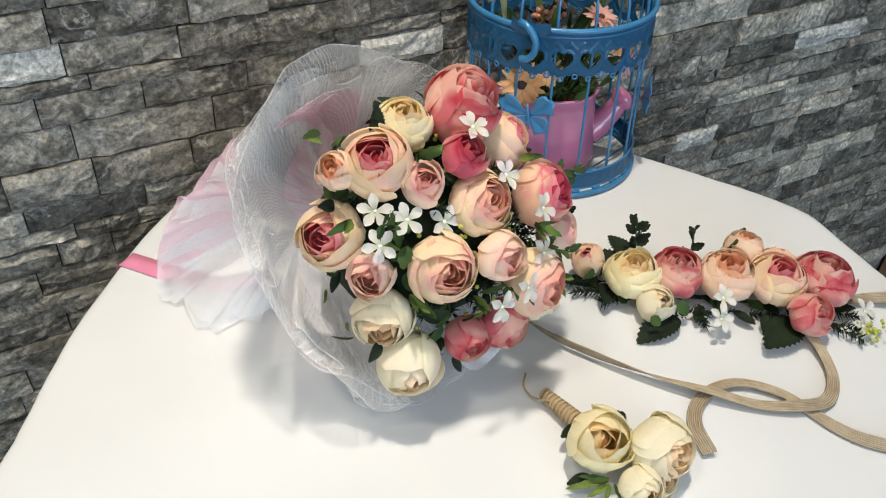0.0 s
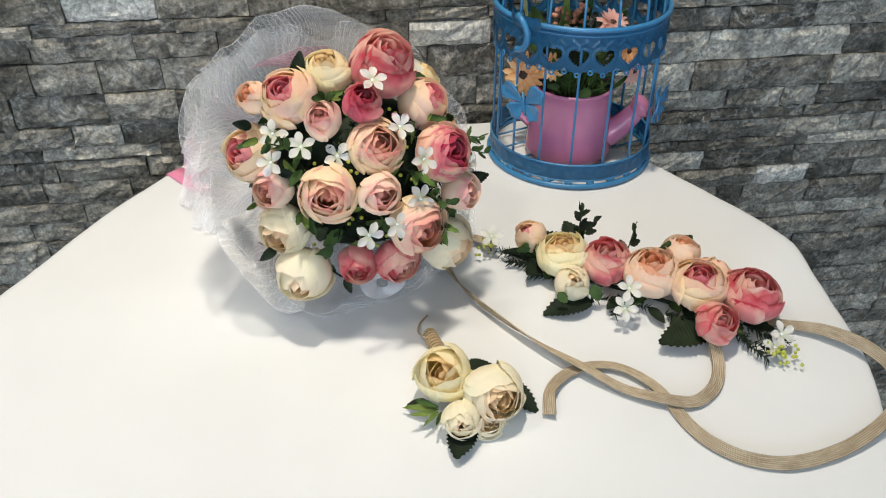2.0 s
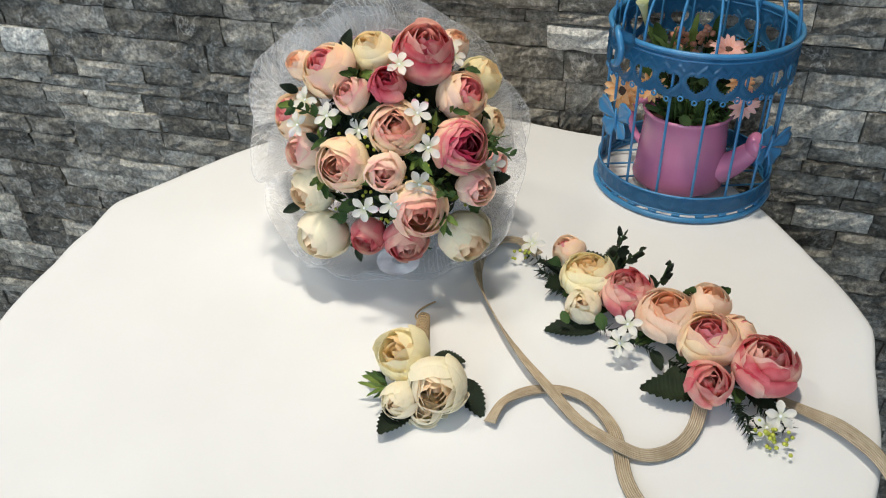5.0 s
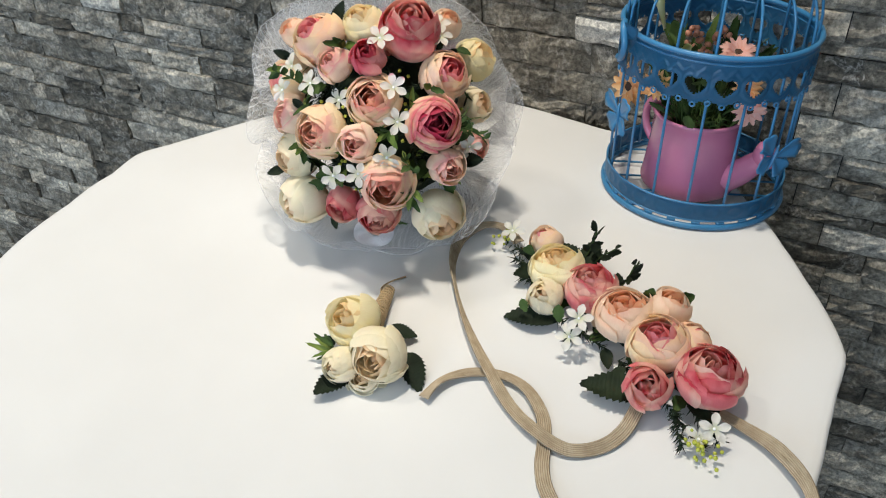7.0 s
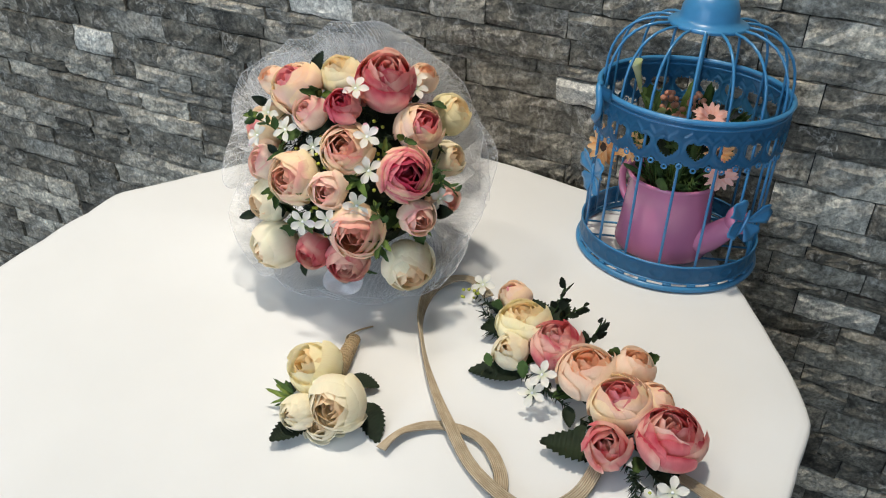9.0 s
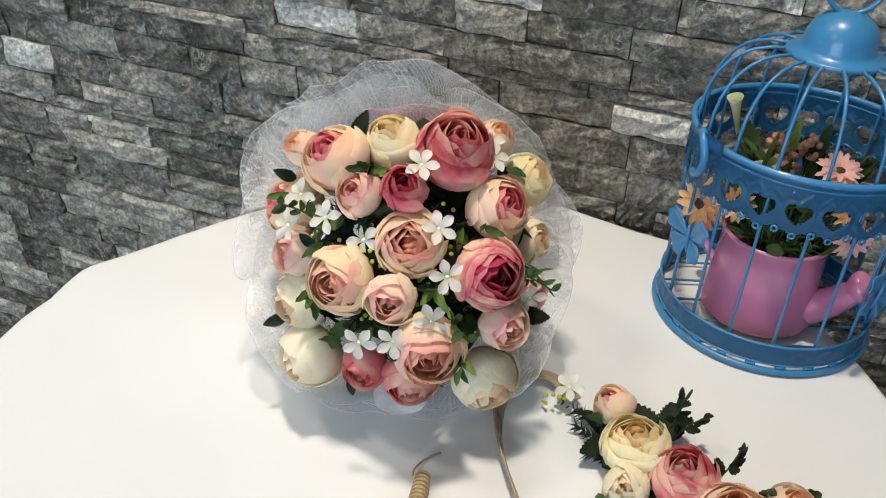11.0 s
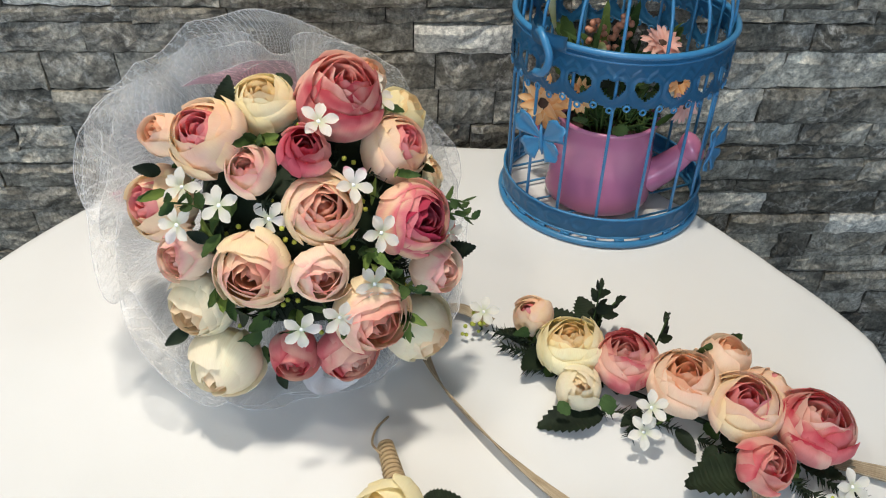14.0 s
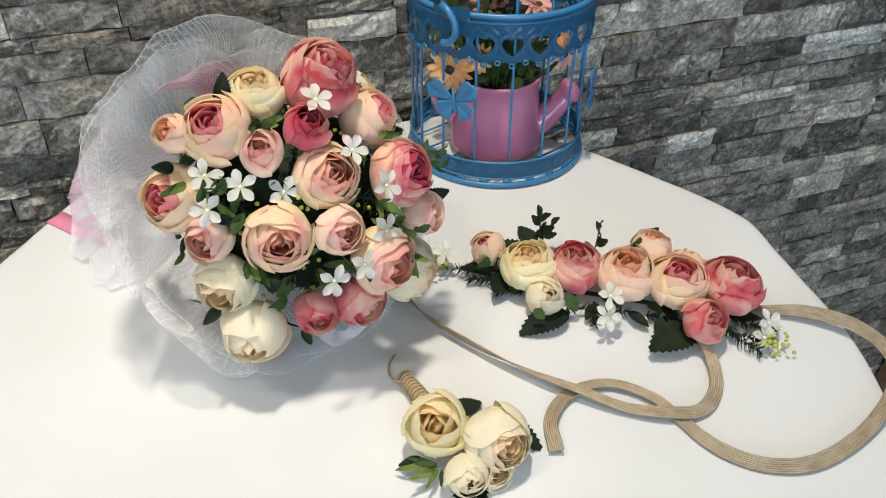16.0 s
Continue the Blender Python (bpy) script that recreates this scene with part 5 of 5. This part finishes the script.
for k in range(13):
    a, up = 6.28 * k / 13 + rnd.uniform(-0.2, 0.2), rnd.uniform(0.060, 0.094)
    way = Vector((math.cos(a), math.sin(a), 0))
    foot, base = SOIL + way * 0.012, SOIL + way * rnd.uniform(0.018, 0.040) + Vector((0, 0, up * 0.62))
    part("stalk", tube(smooth_line((foot, (foot + base) / 2 + Vector((0, 0, 0.006)), base), 4), 0.0008, 5), LEAF_MID, posy)
    leaf(posy, NARROW, LEAF_LIGHT if k % 4 == 0 else LEAF_MID, base, base + way * rnd.uniform(0.002, 0.010) + Vector((0, 0, up * 0.45)), rnd.uniform(-50, 50), -way, 0.9)
bm = bmesh.new()
for k in range(40):
    a = rnd.uniform(0, 6.28)
    p = SOIL + Vector((math.cos(a), math.sin(a), 0)) * rnd.uniform(0.0, 0.032)
    needles(bm, p, p + Vector((math.cos(a) * 0.008, math.sin(a) * 0.008, rnd.uniform(0.015, 0.04))), 22, 0.010, rnd, 0.0008)
tagged(part("fine_foliage", bm, LEAF_MID, posy, "fine green filler foliage"), kind="stuff")

# ---- stone courses of the wall ----
def stone_block(seed, nx=9, nz=4):
    """One split stone of unit length and height, its face rough and its edges broken."""
    rnd = random.Random(seed)
    bm, rows = bmesh.new(), []
    ox = rnd.uniform(0, 50)
    for j in range(nz + 1):
        row = []
        for i in range(nx + 1):
            u, w = i / nx - 0.5, j / nz - 0.5
            edge = i in (0, nx) or j in (0, nz)
            y = -0.009 - 0.0042 * noise.noise(Vector((u * 5 + ox, w * 2.2, seed))) - 0.003 * noise.noise(Vector((u * 13 + ox, w * 6, seed + 7)))
            if edge:
                y += 0.0012 + rnd.uniform(0, 0.003)
            row.append((u + (rnd.uniform(-0.006, 0.006) if 0 < i < nx else 0), y, w + (rnd.uniform(-0.03, 0.03) if 0 < j < nz else (rnd.uniform(-0.025, 0.015) if w > 0 else rnd.uniform(-0.015, 0.025)))))
        rows.append(row)
    vs = sheet(bm, rows)
    rim = [vs[0][i] for i in range(nx + 1)] + [vs[j][nx] for j in range(1, nz + 1)] + [vs[nz][i] for i in range(nx - 1, -1, -1)] + [vs[j][0] for j in range(nz - 1, 0, -1)]
    back = [bm.verts.new((v.co.x, 0.004, v.co.z)) for v in rim]
    for k in range(len(rim)):
        n = (k + 1) % len(rim)
        bm.faces.new((rim[n], rim[k], back[k], back[n]))
    return mesh_from(bm, "stone", STONE, False)


STONES = [stone_block(100 + k) for k in range(14)]
ROWS_HIGH = (0.345, 0.312, 0.285, 0.258, 0.228, 0.198, 0.166, 0.135, 0.105, 0.090, 0.061, 0.022, -0.018, -0.046, -0.064, -0.092)
ROWS_WEST = (-0.121, -0.151, -0.177, -0.210, -0.245, -0.281, -0.318, -0.35, -0.385, -0.415, -0.45, -0.48, -0.515, -0.55, -0.58, -0.615, -0.65, -0.69, -0.735, -0.77, -0.81, -0.84, -0.88, -0.915, -0.95, -0.985, -1.02, -1.06, -1.098)
ROWS_EAST = (-0.108, -0.138, -0.166, -0.203, -0.228, -0.262, -0.300, -0.335, -0.365, -0.40, -0.435, -0.465, -0.50, -0.535, -0.57, -0.605, -0.64, -0.68, -0.735, -0.77, -0.80, -0.84, -0.875, -0.91, -0.95, -0.98, -1.02, -1.06, -1.098)
PALE = ((0.421, 0.513, 0.0755), (0.066, 0.158, 0.120), (0.720, 0.805, -0.123), (0.884, 0.958, -0.152), (1.060, 1.190, -0.031), (-0.331, -0.257, 0.002), (0.255, 0.345, 0.182), (0.75, 0.86, 0.15))
FIXED = ((-0.052, 0.014, 0.042), (0.014, 0.084, 0.042), (0.084, 0.150, 0.042), (0.021, 0.128, 0.0755), (-0.036, 0.009, -0.078), (-0.171, -0.119, -0.136), (-0.095, -0.030, -0.193), (0.888, 0.935, -0.032), (0.715, 0.800, -0.055))
rnd = random.Random(77)
stones, outer = [], []


def lay_course(x0, x1, top, low):
    mid = (top + low) / 2
    known = sorted([(a, b, True) for a, b, z in PALE if low < z < top and a >= x0 - 0.02 and b <= x1 + 0.02] + [(a, b, False) for a, b, z in FIXED if low < z < top and a >= x0 - 0.02 and b <= x1 + 0.02])
    x = x0
    for a, b, pale in known + [(x1, x1, None)]:
        gap = a - x
        if gap > 0.012:
            n = max(1, round(gap / rnd.uniform(0.075, 0.14)))
            cuts = [x] + sorted(x + gap * (k + rnd.uniform(-0.28, 0.28)) / n for k in range(1, n)) + [a]
            for p, q in zip(cuts, cuts[1:]):
                stones.append((p, q, low, top, False))
        if pale is not None:
            stones.append((a, b, low, top, pale))
        x = b


for top, low in zip(ROWS_HIGH, ROWS_HIGH[1:]):
    ends = (-0.98 + rnd.uniform(-0.04, 0.04), 1.72 + rnd.uniform(-0.04, 0.04))
    lay_course(*ends, top, low)
    outer.append((*ends, top, low))
for levels, x0, x1 in ((ROWS_WEST, -0.98, 0.40), (ROWS_EAST, 0.40, 1.72)):
    for top, low in zip((ROWS_HIGH[-1],) + levels, levels):
        lay_course(x0, x1, top, low)
        outer.append((x0 if x0 < 0 else None, x1 if x0 > 0 else None, top, low))

inner_count = len(stones)
for x0, x1, top, low in outer:
    if x0 is not None:
        lay_course(-2.1, x0, top, low)
    if x1 is not None:
        lay_course(x1, 2.7, top, low)
level = ROWS_HIGH[0]
while level < CEIL_Z - 0.02:
    upper = min(CEIL_Z - 0.001, level + rnd.uniform(0.028, 0.042))
    lay_course(-2.1, 2.7, upper, level)
    level = upper

COARSE = [stone_block(300 + k, 4, 2) for k in range(6)]
FINE = {me: ([v.co.copy() for v in me.vertices], [tuple(p.vertices) for p in me.polygons]) for me in STONES + COARSE}
far_verts, far_faces = [], []
for index, (x0, x1, z0, z1, pale) in enumerate(stones):
    me = rnd.choice(STONES)
    out = rnd.choice((0.0, 0.001, 0.002, 0.004))
    m = Matrix.Translation(((x0 + x1) / 2, WALL_Y - 0.002 - out, (z0 + z1) / 2)) @ Matrix.Diagonal((x1 - x0 - 0.0012, 1, z1 - z0 - 0.0010, 1))
    near = -0.42 < x0 and x1 < 1.28 and z0 > -0.215 and z1 < 0.2
    if near or (pale and index < inner_count):
        part("stone", me, STONE_PALE if pale else STONE, wall_north, "pale whitish stone" if pale else "", m)
    else:
        if index >= inner_count:
            me = COARSE[index % 6]
        points, faces = FINE[me]
        n = len(far_verts)
        far_verts.extend(m @ p for p in points)
        far_faces.extend(tuple(n + k for k in f) for f in faces)
rest = bpy.data.meshes.new("stone_rest")
rest.from_pydata(far_verts, [], far_faces)
rest.materials.append(STONE_JOINED)
tagged(part("stone_rest", rest, None, wall_north, "outlying courses of grey split stone"), kind="stuff")
